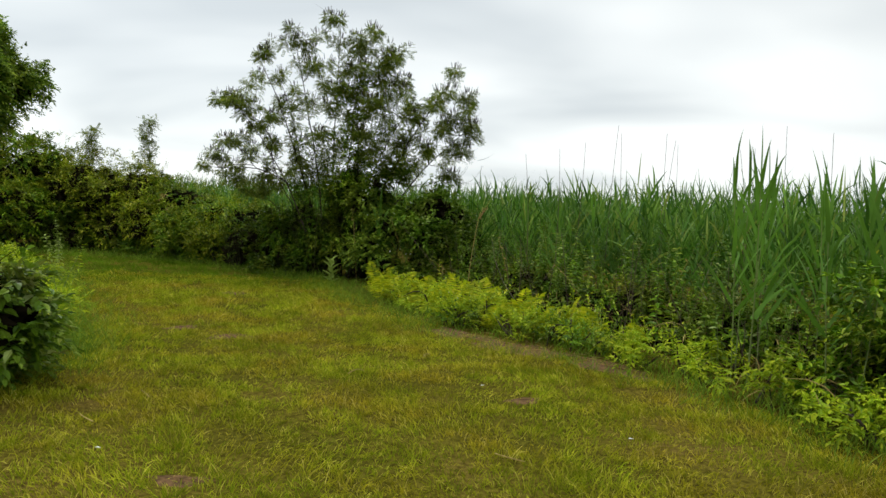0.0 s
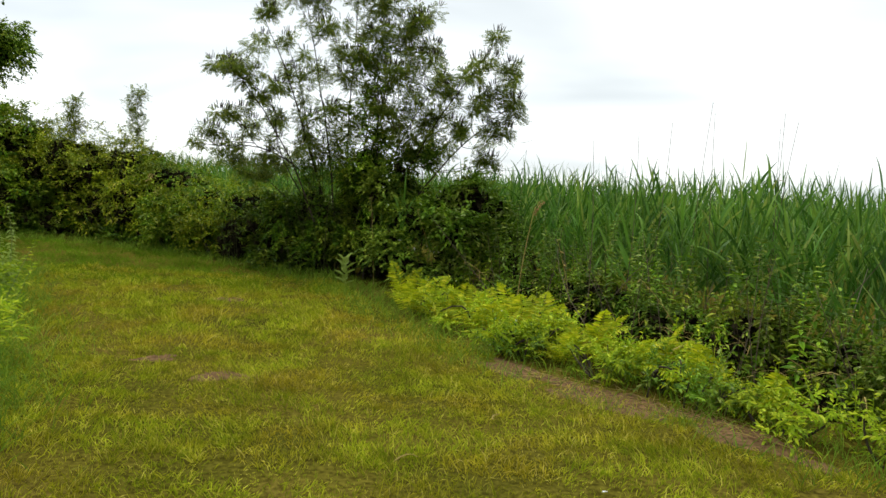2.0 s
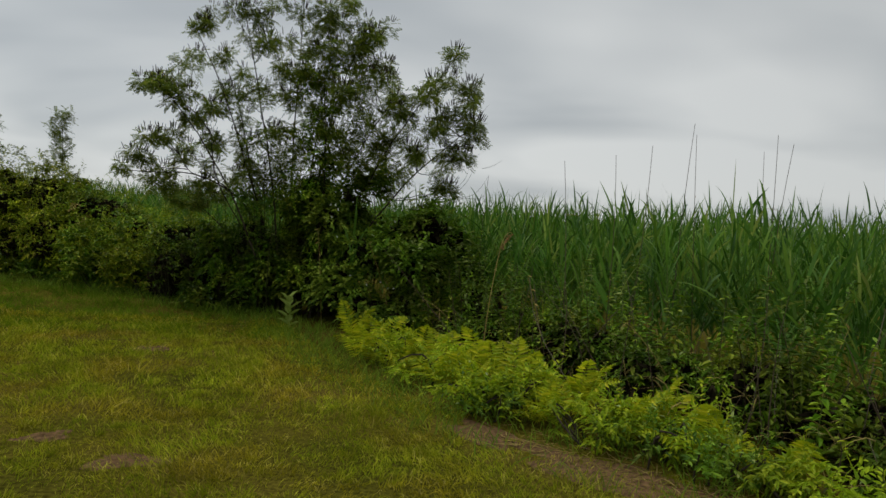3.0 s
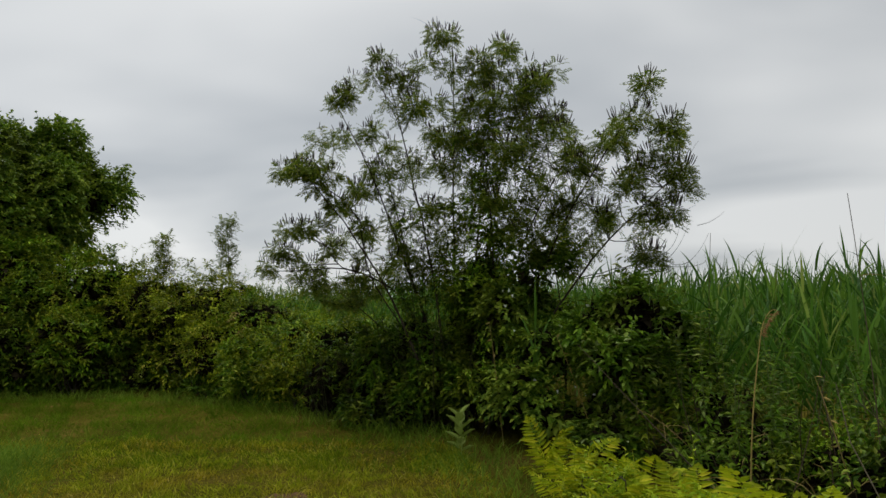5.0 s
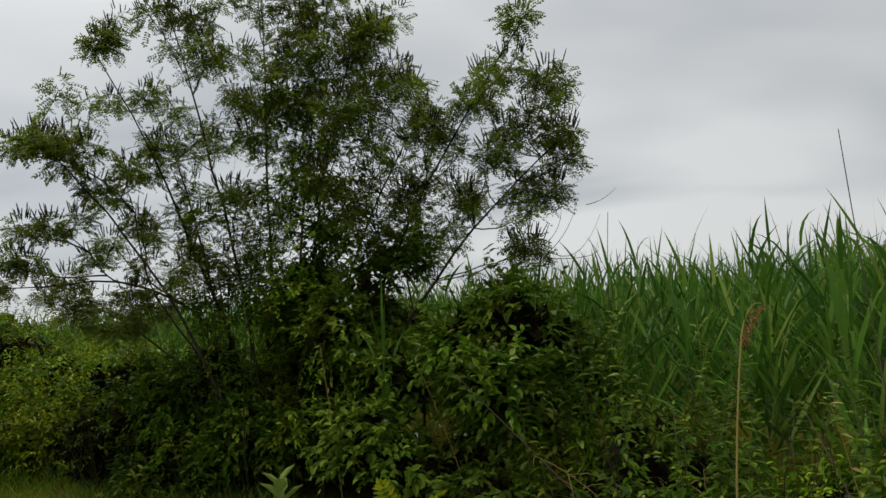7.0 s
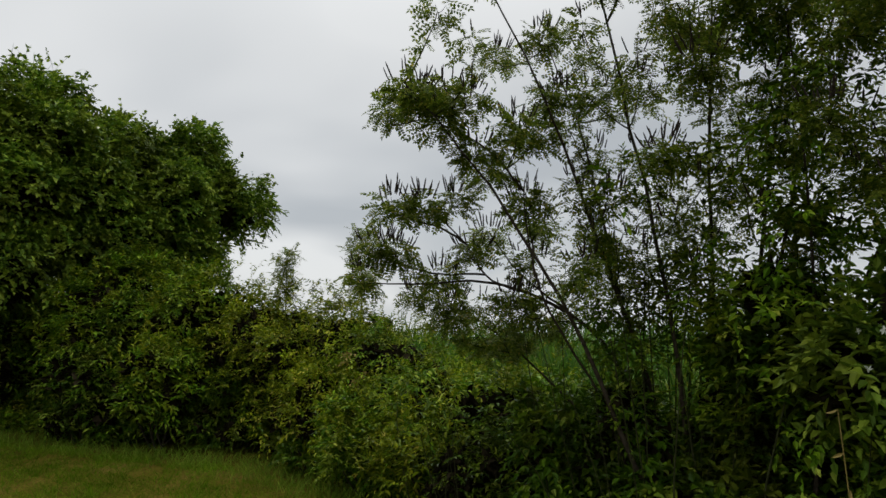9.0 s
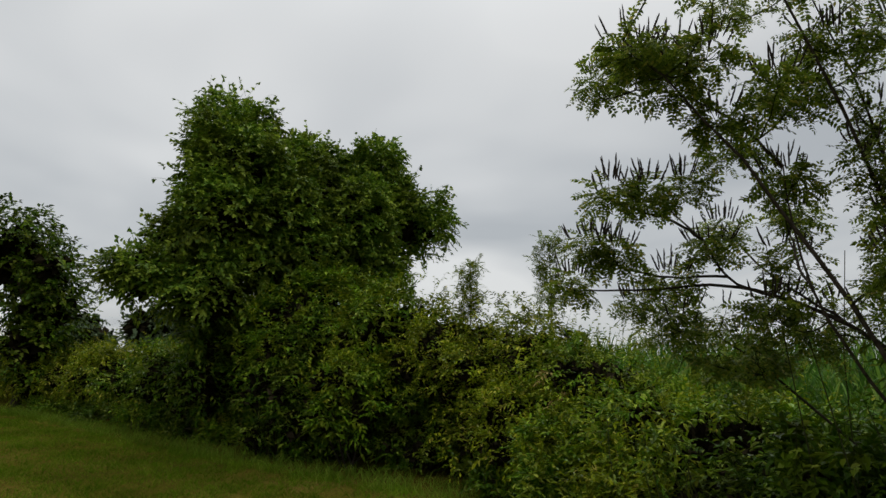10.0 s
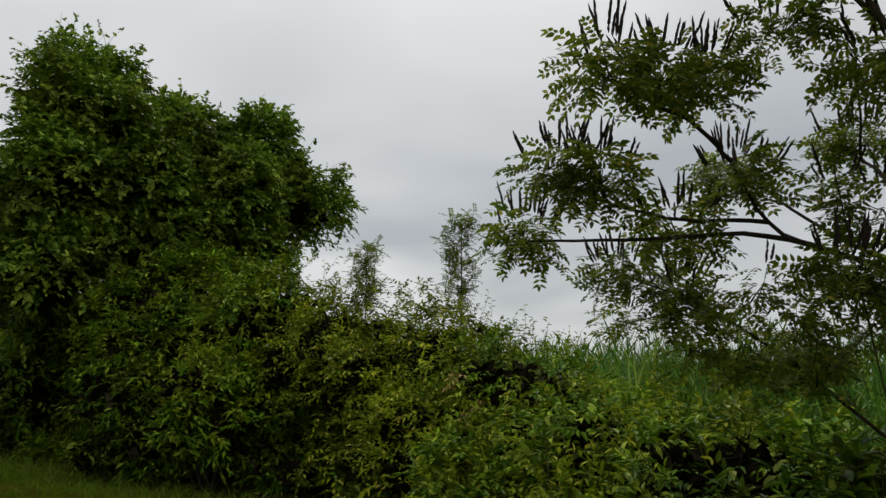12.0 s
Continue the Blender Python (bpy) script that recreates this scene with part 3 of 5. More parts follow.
# ---- hedge of wild bushes ----
HEDGE = [
    (-30.0, 20.0, 2.4, 1.5, 2.0, M_MID, "mid-green"), (-26.0, 19.6, 2.2, 1.5, 2.0, M_YELLOW, "olive-green"),
    (-22.2, 19.2, 2.0, 1.4, 1.9, M_YELLOW, "olive-green"), (-18.6, 18.9, 1.9, 1.3, 1.8, M_YELLOW, "olive-green"), (-15.7, 18.4, 1.6, 1.3, 1.9, M_MID, "mid-green"),
    (-13.2, 17.9, 1.6, 1.2, 2.5, M_DARK, "dark green"), (-11.3, 18.1, 1.5, 1.2, 3.0, M_MID, "mid-green"), (-9.5, 18.2, 1.3, 1.2, 2.85, M_MID, "mid-green"),
    (-8.0, 18.1, 1.1, 1.1, 2.55, M_YELLOW, "yellow-green"), (-6.7, 17.8, 1.1, 1.1, 2.25, M_YELLOW, "yellow-green"), (-5.4, 17.0, 1.1, 1.1, 1.85, M_MID, "mid-green"),
    (-4.3, 16.1, 1.0, 1.0, 1.5, M_MID, "mid-green"), (-3.3, 15.3, 0.9, 0.9, 1.4, M_MID, "mid-green"), (-2.5, 14.5, 0.7, 0.7, 1.45, M_DARK, "dark green"),
    (-10.6, 16.85, 0.8, 0.5, 1.5, M_DARK, "low dark green"), (-9.2, 16.95, 0.7, 0.55, 1.7, M_MID, "low mid-green"),
    (-6.0, 16.5, 0.65, 0.55, 1.35, M_YELLOW, "low yellow-green"), (-4.9, 15.6, 0.6, 0.5, 1.1, M_MID, "low mid-green"), (-4.1, 14.95, 0.5, 0.45, 0.9, M_YELLOW, "low yellow-green"),
]
HEDGE += [(-14.5, 19.6, 1.6, 1.0, 1.7, M_DARK, "dark green"), (-11.9, 19.6, 1.4, 0.9, 1.8, M_DARK, "dark green"), (-9.6, 19.5, 1.3, 0.8, 1.7, M_DARK, "dark green"), (-7.6, 19.1, 1.2, 0.7, 1.5, M_DARK, "dark green"), (-5.7, 18.2, 1.1, 0.7, 1.4, M_DARK, "dark green"), (-8.2, 17.5, 0.7, 0.5, 1.3, M_DARK, "dark green")]
for k, (cx, cy, rx, ry, h, mat, tone) in enumerate(HEDGE):
    shrub("bush", (cx, cy), rx, ry, h, mat, 0.105 if cx < -9 else 0.073, int((11000 if cx < -9 else 19000) * rx * h / 2), f"dense {tone} wild bush growing in a tangled hedge", "bush", "hedge bushes", 100 + k, -5 < cx, 0.42, 26, 330, 0.72 if k < 19 else 0.0)

# low growth that closes the foot of the hedge
rng = np.random.default_rng(139)
for k in range(15):
    u = k / 14
    cx = -21 + 17.2 * u
    cy = np.interp(cx, [-22, -10.5, -7, -4.3, -3], [17.5, 16.4, 16.3, 14.9, 14.0]) + rng.uniform(0.5, 0.8) + 0.6 * (-9.2 < cx < -7.2)
    shrub("bush", (cx, cy), rng.uniform(0.5, 0.7), rng.uniform(0.35, 0.5), rng.uniform(0.35, 0.6), (M_DARK, M_MID, M_DARK)[k % 3], 0.085, 2300, "low leafy undergrowth along the foot of the hedge", "undergrowth", "hedge undergrowth", 160 + k, True, 0.48, 12, 30)

# withered straw-coloured leaves caught in one of the yellow-green bushes
rng = np.random.default_rng(140)
withered = thing("withered_spray", (-5.5, 16.15, 0.9), "dry straw-coloured leaves on a broken spray in the hedge", "leaves")
part("twig", [tube(arc((0.1, 0.3, -0.3), (0, -0.1, 0.6), (0.05, 0, 0), 6), np.linspace(0.006, 0.003, 6), 4)], M_DEAD, withered)
part("dry_leaves", [blob_leaves([(0, -0.05, 0.5, 0.13), (0.05, -0.1, 0.25, 0.11), (-0.12, -0.05, 0.38, 0.10)], 120, 0.055, 0.42, rng)], M_STRAW, withered)

# growth at the foot of the tall shrub and before the reeds
THICKET = [
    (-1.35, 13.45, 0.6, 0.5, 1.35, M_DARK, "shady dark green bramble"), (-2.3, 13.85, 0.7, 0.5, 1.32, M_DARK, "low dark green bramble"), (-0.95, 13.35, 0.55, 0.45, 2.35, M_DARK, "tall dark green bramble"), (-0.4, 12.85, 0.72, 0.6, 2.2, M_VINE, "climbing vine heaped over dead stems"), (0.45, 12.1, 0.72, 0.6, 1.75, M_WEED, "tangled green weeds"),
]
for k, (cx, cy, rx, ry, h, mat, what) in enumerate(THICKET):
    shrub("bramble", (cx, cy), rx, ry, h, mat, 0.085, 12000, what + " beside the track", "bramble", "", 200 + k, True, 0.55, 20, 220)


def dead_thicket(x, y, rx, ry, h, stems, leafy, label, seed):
    """Thin dead stems close together, blackish leaves between as painted shade, few green ones."""
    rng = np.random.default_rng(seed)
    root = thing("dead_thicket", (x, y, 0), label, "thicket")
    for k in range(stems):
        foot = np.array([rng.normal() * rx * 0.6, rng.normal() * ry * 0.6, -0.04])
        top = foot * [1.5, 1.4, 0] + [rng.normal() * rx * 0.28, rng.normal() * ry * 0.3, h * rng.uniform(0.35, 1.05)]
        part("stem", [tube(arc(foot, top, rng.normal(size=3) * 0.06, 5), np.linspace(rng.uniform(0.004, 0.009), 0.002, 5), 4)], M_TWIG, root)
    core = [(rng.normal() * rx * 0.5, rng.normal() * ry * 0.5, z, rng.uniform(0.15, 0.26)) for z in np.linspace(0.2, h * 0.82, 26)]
    # this dark core is shade, put into leaf colour
    tagged(part("shade_foliage", [shade_inside(core[:20], int(2300 * h), 0.05, rng)], M_INNER_SHADE, root, "near-black leaves standing for the shade between the stems"), kind="stuff")
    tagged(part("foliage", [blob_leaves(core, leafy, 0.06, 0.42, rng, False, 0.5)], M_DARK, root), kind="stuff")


# both stand where deep shade lies; their cores paint it
dead_thicket(-1.65, 13.55, 0.6, 0.45, 2.35, 60, 17000, "dense thicket of dead brown stems under the tall bush, darkened as shade", 208)
dead_thicket(-3.2, 14.35, 0.5, 0.35, 1.15, 20, 5200, "dead brown stems with painted shade in a hollow between hedge bushes", 209)
rng = np.random.default_rng(215)
for k in range(46):
    # small pale blossoms on the vine
    az, z = rng.uniform(3.3, 6.1), rng.uniform(0.5, 1.75)
    q = np.array([-0.1 + 0.78 * math.cos(az), 12.65 + 0.62 * math.sin(az), z])
    m = 6
    D = unit(rng.normal(size=(m, 3)))
    ob = part("blossom", [leaves(np.zeros((m, 3)), D, rng.normal(size=(m, 3)), 0.022, 0.012)], M_PETAL, None)
    ob.location = q
    tagged(ob, "small creamy white blossom on the vine", "flower", "vine blossoms")
WEEDS = [(1.05, 11.1, 1.1), (1.5, 10.3, 0.8), (1.95, 9.5, 0.95), (2.3, 8.7, 0.7), (2.75, 7.9, 0.85), (3.0, 7.1, 0.65), (3.3, 6.3, 0.85), (3.6, 5.5, 0.75), (3.9, 4.6, 1.1), (4.3, 3.5, 0.9), (4.8, 2.2, 1.0)]
for k, (cx, cy, h) in enumerate(WEEDS):
    mat, leaf, tone = [(M_WEED, 0.075, "tangled green weeds"), (M_MID, 0.06, "small-leaved green weeds"), (M_DARK, 0.08, "dark green brambles")][k % 3]
    shrub("weed_clump", (cx - 0.05, cy), 0.52, 0.5, h * 0.72, mat, leaf, 3600, tone + " growing before the reeds", "weeds", "weeds along the reeds", 230 + k, False, 0.46, 15, 130)


def leggy_weeds(x, y, h, stems, spread, leaf, material, label, seed, group="tall weeds"):
    """Upright weeds: each stem bears pairs of pointed leaves, smaller towards its tip."""
    rng = np.random.default_rng(seed)
    root = thing("tall_weed", (x, y, 0), label, "weeds", group)
    green = []
    for k in range(stems):
        tall = h * rng.uniform(0.5, 1.12)
        foot = np.array([rng.normal() * spread * 0.6, rng.normal() * spread * 0.6, -0.03])
        top = foot * [1.3, 1.3, 0] + [rng.normal() * 0.12 * tall, rng.normal() * 0.12 * tall, tall]
        path = arc(foot, top, rng.normal(size=3) * 0.05 * tall, 9)
        part("stem", [tube(path, np.linspace(0.0045, 0.0015, 9), 4)], M_REEDSTEM, root)
        m = max(8, int(tall / 0.042))
        t = np.repeat(np.linspace(0.22, 1.0, m), 2)
        f = t * 7.999
        at = path[f.astype(int)] * (1 - f % 1)[:, None] + path[f.astype(int) + 1] * (f % 1)[:, None]
        az = np.arange(2 * m) * 3.1416 + np.repeat(np.arange(m) * 1.4, 2) + rng.normal(size=2 * m) * 0.3
        D = np.stack([np.cos(az), np.sin(az), -0.25 + 0.7 * t ** 4 + 0.2 * rng.normal(size=2 * m)], 1)
        L = leaf * (1.25 - 0.65 * t) * rng.uniform(0.7, 1.2, 2 * m)
        green.append(leaves(at, D, np.tile([0, 0, 1.0], (2 * m, 1)) + 0.2 * rng.normal(size=D.shape), L, L * 0.4))
    tagged(part("foliage", green, material, root), kind="stuff")


CLIMB = [(0.55, 11.7, 1.35), (0.95, 11.2, 1.15), (1.2, 10.75, 1.25), (1.5, 10.2, 0.95), (1.75, 9.75, 1.2), (2.0, 9.2, 1.0), (2.25, 8.7, 1.15), (2.45, 8.2, 0.9), (2.65, 7.7, 1.1), (2.85, 7.1, 0.95), (3.0, 6.6, 1.1), (3.2, 6.0, 0.95), (3.4, 5.4, 1.1), (3.7, 4.8, 0.95), (4.0, 4.1, 1.1)]
for k, (cx, cy, h) in enumerate(CLIMB):
    material, leaf, tone = [(M_MID, 0.085, "leggy green weeds with pointed leaves"), (M_DARK, 0.08, "dark leafy green stems"), (M_WEED, 0.07, "slender light green weeds")][(k + k // 3) % 3]
    leggy_weeds(cx, cy, h, 10, 0.36, leaf * 1.35, material, tone + " standing before the reeds", 260 + k)

# dead brown stems and leaning straws among the weeds
rng = np.random.default_rng(235)
line = np.array([(0.6, 11.6), (1.2, 10.4), (1.7, 9.3), (2.2, 8.2), (2.7, 7.1), (3.0, 6.0), (3.3, 5.0), (3.8, 3.6), (4.3, 2.2)])
pieces = []
for k in range(170):
    q = rng.uniform(0, 7.999)
    a_ = line[int(q)] + (line[int(q) + 1] - line[int(q)]) * (q % 1) + rng.normal(size=2) * [0.3, 0.22] + [0.12, 0.05]
    ln = rng.uniform(0.3, 1.15)
    top = np.array([a_[0] + rng.normal() * 0.35 * ln, a_[1] + rng.normal() * 0.35 * ln, ln])
    pieces.append(tube(arc((*a_, -0.03), top, rng.normal(size=3) * 0.05, 5), np.linspace(0.0055, 0.002, 5), 4))
V, F = merge(pieces)
n = 1100
q = rng.uniform(0, 7.999, n)
k = q.astype(int)
a_ = line[k] + (line[k + 1] - line[k]) * (q % 1)[:, None] + rng.normal(size=(n, 2)) * [0.3, 0.25] + [0.25, 0.1]
D = unit(np.stack([rng.normal(size=n) * 0.7, rng.normal(size=n) * 0.7, np.ones(n)], 1))
VS, FS = blades(np.stack([a_[:, 0], a_[:, 1], rng.uniform(0, 0.5, n) ** 1.5], 1), D, rng.uniform(0.2, 0.5, n), 0.011, rng.uniform(0.6, 1.5, n), 4)
tagged(mesh_object("dry_leaves", VS, FS, M_STRAW), "bent dry straw-coloured reed leaves hanging among the weeds", "dead leaves", kind="stuff")
tagged(mesh_object("dead_stems", V, F, M_DEAD), "tangle of dead brown stems between the weeds", "stems", kind="stuff")

shrub("bush", (3.4, 4.6), 0.62, 0.6, 1.15, M_MID, 0.075, 5200, "dark leafy bush in front of the tall reeds", "bush", "", 299, True, 0.42, 14, 50)
# bush and weeds on the other hand
shrub("bush", (-3.42, 4.85), 0.85, 0.75, 1.28, M_WEED, 0.09, 8500, "leafy green bush with broad pointed leaves beside the track", "bush", "", 300, True, 0.55, 12, 60)
for k, (cx, cy, h) in enumerate([(-3.2, 5.75, 0.5), (-3.7, 6.7, 0.6), (-4.3, 7.8, 0.6), (-5.2, 9.2, 0.65), (-6.4, 10.8, 0.7)]):
    shrub("weed_clump", (cx, cy), 0.55, 0.6, h, M_BRIGHT, 0.06, 2600, "low light green weeds at the edge of the track", "weeds", "low weeds", 310 + k, True, 0.35, 10, 40)

for k, (cx, cy, h) in enumerate([(-3.05, 5.55, 0.55), (-3.35, 6.3, 0.7), (-3.85, 7.2, 0.75), (-4.5, 8.4, 0.7)]):
    leggy_weeds(cx, cy, h, 9, 0.3, 0.075, M_BRIGHT, "slender light green weeds at the edge of the track", 320 + k)


# low leafy weeds among the ferns
for k, (cx, cy, h) in enumerate([(0.62, 8.2, 0.22), (1.5, 7.25, 0.24), (1.85, 6.75, 0.26), (2.75, 6.4, 0.4)]):
    shrub("weed_clump", (cx, cy), 0.28, 0.28, h, M_WEED, 0.055, 700, "low leafy green weeds growing among the ferns", "weeds", "weeds among the ferns", 340 + k, True, 0.42, 9, 40)


# ---- reeds ----
REEDS = [(-9, 22), (-6, 20), (-3, 17.3), (-0.6, 14.3), (0.9, 12.4), (2.0, 10.4), (2.7, 8.9), (3.3, 7.5), (3.8, 6.1), (4.4, 4.6), (5.2, 2), (6, -4), (80, -4), (80, 90), (-60, 90), (-30, 25)]


def reed_parts(P, H, count, rng, leaf=0.5, wide=0.026, segments=3, low=0.28, arch=1.0):
    """Leaf blades of standing reeds: set up the stem, rising steeply."""
    n = len(P)
    k = np.tile(np.arange(count), n)
    own = np.repeat(np.arange(n), count)
    t = low + (0.98 - low) * (k + rng.random(n * count) * 0.8) / count
    lean = rng.normal(size=(n, 3)) * [0.06, 0.06, 0]
    base = P[own] + (lean[own] * t[:, None] + np.stack([0 * t, 0 * t, t], 1)) * H[own][:, None]
    az = rng.uniform(0, 2 * np.pi, n * count)
    out = arch * (0.62 - 0.42 * t) + 0.14 * rng.normal(size=n * count)
    D = np.stack([np.cos(az) * out, np.sin(az) * out, np.ones(n * count)], 1)
    L = leaf * (1.1 - 0.35 * t) * rng.uniform(0.7, 1.25, n * count)
    return blades(base, D, L, wide * rng.uniform(0.7, 1.25, n * count), arch * rng.uniform(0.0, 0.6, n * count) ** 1.5, segments)


def reed_stems(P, H, wide, rng):
    D = unit(np.stack([rng.normal(size=len(P)) * 0.05, rng.normal(size=len(P)) * 0.05, np.ones(len(P))], 1))
    return blades(P, D, H, wide, 0.0 * H, 1)


def reed_field(x0, x1, y0, y1, per_m2, keep, rng):
    n = int((x1 - x0) * (y1 - y0) * per_m2)
    x, y = rng.uniform(x0, x1, n), rng.uniform(y0, y1, n)
    ok = inside(REEDS, x, y)
    d = edge_distance(REEDS, x, y, 11)
    ok &= (d >= keep[0]) & (d < keep[1])
    P = np.stack([x[ok], y[ok], 0 * x[ok]], 1)
    H = rng.uniform(1.55, 1.95, len(P)) * (1 + 0.06 * wobble(P, 0.8, 2.0)) * np.where((P[:, 0] < -1.2) & (P[:, 1] < 30), 1.09, 1.0)
    return P, H


rng = np.random.default_rng(21)
pieces, stems = [], []
P, H = reed_field(-10, 9, 1, 24, 30, (0, 2.2), rng)
pieces.append(reed_parts(P, H * rng.uniform(0.66, 0.97, len(H)), 9, rng, 0.56, 0.034, 4, 0.28, 1.35))
stems.append(reed_stems(P, H, 0.009, rng))
P, H = reed_field(-30, 18, -4, 36, 14, (2.2, 9), rng)
pieces.append(reed_parts(P, H, 8, rng, 0.52, 0.025, 3, 0.3, 0.95))
P, H = reed_field(-60, 80, -4, 90, 0.9, (9, 70), rng)
pieces.append(reed_parts(P, H, 9, rng, 0.8, 0.08, 2))
V, F = merge(pieces)
reed_bed = mesh_object("reed_bed", V, F, M_REED)
tagged(reed_bed, "dense stand of tall blue-green common reeds", "reeds", kind="stuff")
V, F = merge(stems)
tagged(mesh_object("reed_stems", V, F, M_REEDSTEM), "pale green upright stems of the reed stand", "reeds", kind="stuff")


def reed(x, y, h, seed):
    """One tall reed: stem and long arching leaves."""
    rng = np.random.default_rng(seed)
    root = thing("reed", (x, y, 0), "tall blue-green reed with long pointed leaves", "reed", "tall reeds")
    lean = np.array([rng.normal() * 0.05, rng.normal() * 0.05, 1.0])
    part("stem", [tube(arc((0, 0, -0.03), lean * h * 0.86, rng.normal(size=3) * 0.01, 6), np.linspace(0.006, 0.003, 6), 5)], M_REEDSTEM, root)
    for k in range(11):
        t = 0.3 + 0.56 * k / 10
        az = k * 2.6 + rng.normal() * 0.5
        out = 0.62 - 0.54 * (t - 0.3) / 0.56 + rng.normal() * 0.05
        D = np.array([[math.cos(az) * out, math.sin(az) * out, 1.0]])
        part("leaf", [blades((lean * h * t)[None], D, np.array([0.55 * rng.uniform(0.85, 1.15)]), np.array([0.04]), np.array([rng.uniform(0.02, 0.3)]), 5)], M_REED, root)
    return root


for k, (x, y, h) in enumerate([(2.78, 5.5, 1.92), (2.70, 5.6, 1.9), (2.84, 5.58, 1.86), (2.76, 5.66, 1.82), (2.95, 5.7, 1.6), (3.0, 4.75, 1.5), (3.1, 4.6, 1.55), (3.25, 4.85, 1.6), (3.3, 4.4, 1.6), (3.5, 4.2, 1.65), (3.15, 5.2, 1.6), (2.4, 9.0, 1.45), (2.1, 9.6, 1.4), (-0.6, 12.3, 1.5), (1.75, 10.1, 1.4)]):
    reed(x, y, h, 400 + k)


def dead_reed(x, y, h, seed):
    rng = np.random.default_rng(seed)
    root = thing("dead_reed", (x, y, 0), "thin dry leafless reed stalk from last year", "reed stalk", "dead reed stalks")
    top = np.array([rng.normal() * 0.10, rng.normal() * 0.10, h])
    bow = rng.normal(size=3) * [0.05, 0.05, 0]
    part("stalk", [tube(arc((0, 0, -0.03), top, bow, 9), np.linspace(0.005, 0.0022, 9), 4)], M_DEAD, root)
    if seed % 2:
        q = arc((0, 0, 0), top, bow, 9)[6]
        part("broken_leaf", [blades(q[None], np.array([[rng.normal(), rng.normal(), 0.6]]), np.array([0.14]), np.array([0.008]), np.array([0.6]), 3)], M_STRAW, root)
    return root


for k, (x, y, h) in enumerate([(2.67, 9.5, 2.57), (2.93, 9.5, 2.48), (3.1, 8.6, 2.39), (3.15, 8.65, 2.3), (3.52, 7.5, 2.11), (3.36, 7.2, 2.1), (1.93, 9.4, 2.21), (1.6, 9.6, 2.16), (2.14, 9.4, 2.31), (3.9, 6.3, 2.2), (4.2, 5.4, 2.15), (4.1, 7.6, 2.4), (1.1, 11.8, 2.1), (3.7, 9.8, 2.4), (0.8, 12.6, 2.2)]):
    dead_reed(x, y, h, 500 + k)


def dry_stalk(foot, tip, seed):
    """A pale bent stalk that leans out of the growth."""
    rng = np.random.default_rng(seed)
    root = thing("dry_stalk", (foot[0], foot[1], 0), "pale dry stalk leaning out of the weeds", "stalk", "leaning dry stalks")
    d = np.array(tip) - [foot[0], foot[1], 0]
    part("stalk", [tube(arc((0, 0, foot[2]), d, (0, 0, 0.08), 7), np.linspace(0.004, 0.002, 7), 4)], M_STRAW, root)
    q = arc((0, 0, foot[2]), d, (0, 0, 0.08), 7)[3:]
    for p in q:
        part("dry_leaf", [leaves(p[None], rng.normal(size=(1, 3)), rng.normal(size=(1, 3)), 0.05, 0.015)], M_STRAW, root)


for k, (foot, tip) in enumerate([((0.05, 11.9, -0.03), (-0.32, 11.75, 1.15)), ((0.95, 11.0, -0.03), (0.35, 11.2, 0.55)), ((1.5, 9.7, -0.03), (1.2, 9.5, 1.0)), ((2.3, 8.2, -0.03), (1.75, 8.3, 0.75)), ((2.6, 7.2, -0.03), (2.95, 7.3, 0.9)), ((-0.9, 12.4, -0.03), (-1.0, 12.2, 1.3))]):
    dry_stalk(foot, tip, 540 + k)


def plume_reed(x, y, h):
    """A dry reed with a nodding reddish seed head."""
    rng = np.random.default_rng(31)
    root = thing("plume_reed", (x, y, 0), "dry reed stalk with a nodding reddish-brown seed head", "reed stalk")
    path = np.concatenate([arc((-0.12, 0.02, -0.03), (0, 0, h - 0.1), (-0.03, 0, 0), 8), arc((0.015, 0, h - 0.05), (0.10, 0, h + 0.03), (0, 0, 0.03), 5)])
    part("stalk", [tube(path, np.linspace(0.006, 0.002, len(path)), 5)], M_STRAW, root)
    t = rng.random(120)
    q = np.stack([0.09 * t ** 2 + 0.01, 0 * t, h - 0.13 + 0.15 * t], 1) + rng.normal(size=(120, 3)) * 0.004
    D = np.stack([rng.normal(size=120) * 0.5 + 0.4, rng.normal(size=120) * 0.5, 0.1 - rng.random(120)], 1)
    part("seed_head", [leaves(q, D, rng.normal(size=(120, 3)), 0.03, 0.005, False)], M_PLUME, root)


plume_reed(0.95, 9.66, 1.38)


# broken straws lying on the bare soil before the ferns
rng = np.random.default_rng(33)
n = 190
q = rng.random(n)
x, y = 0.6 + 1.5 * q + rng.normal(size=n) * 0.12, 7.65 - 1.5 * q + rng.normal(size=n) * 0.12
az = rng.uniform(0, 6.28, n)
P = np.stack([x, y, lie(x, y) + 0.02], 1)
V, F = leaves(P, np.stack([np.cos(az), np.sin(az), rng.normal(size=n) * 0.12], 1), np.tile([0, 0, 1.0], (n, 1)), rng.uniform(0.06, 0.2, n), 0.006, True, 0.2, 0.05)
tagged(mesh_object("straw_litter", V, F, M_STRAW), "broken dry straws lying on bare soil", "litter", kind="stuff")


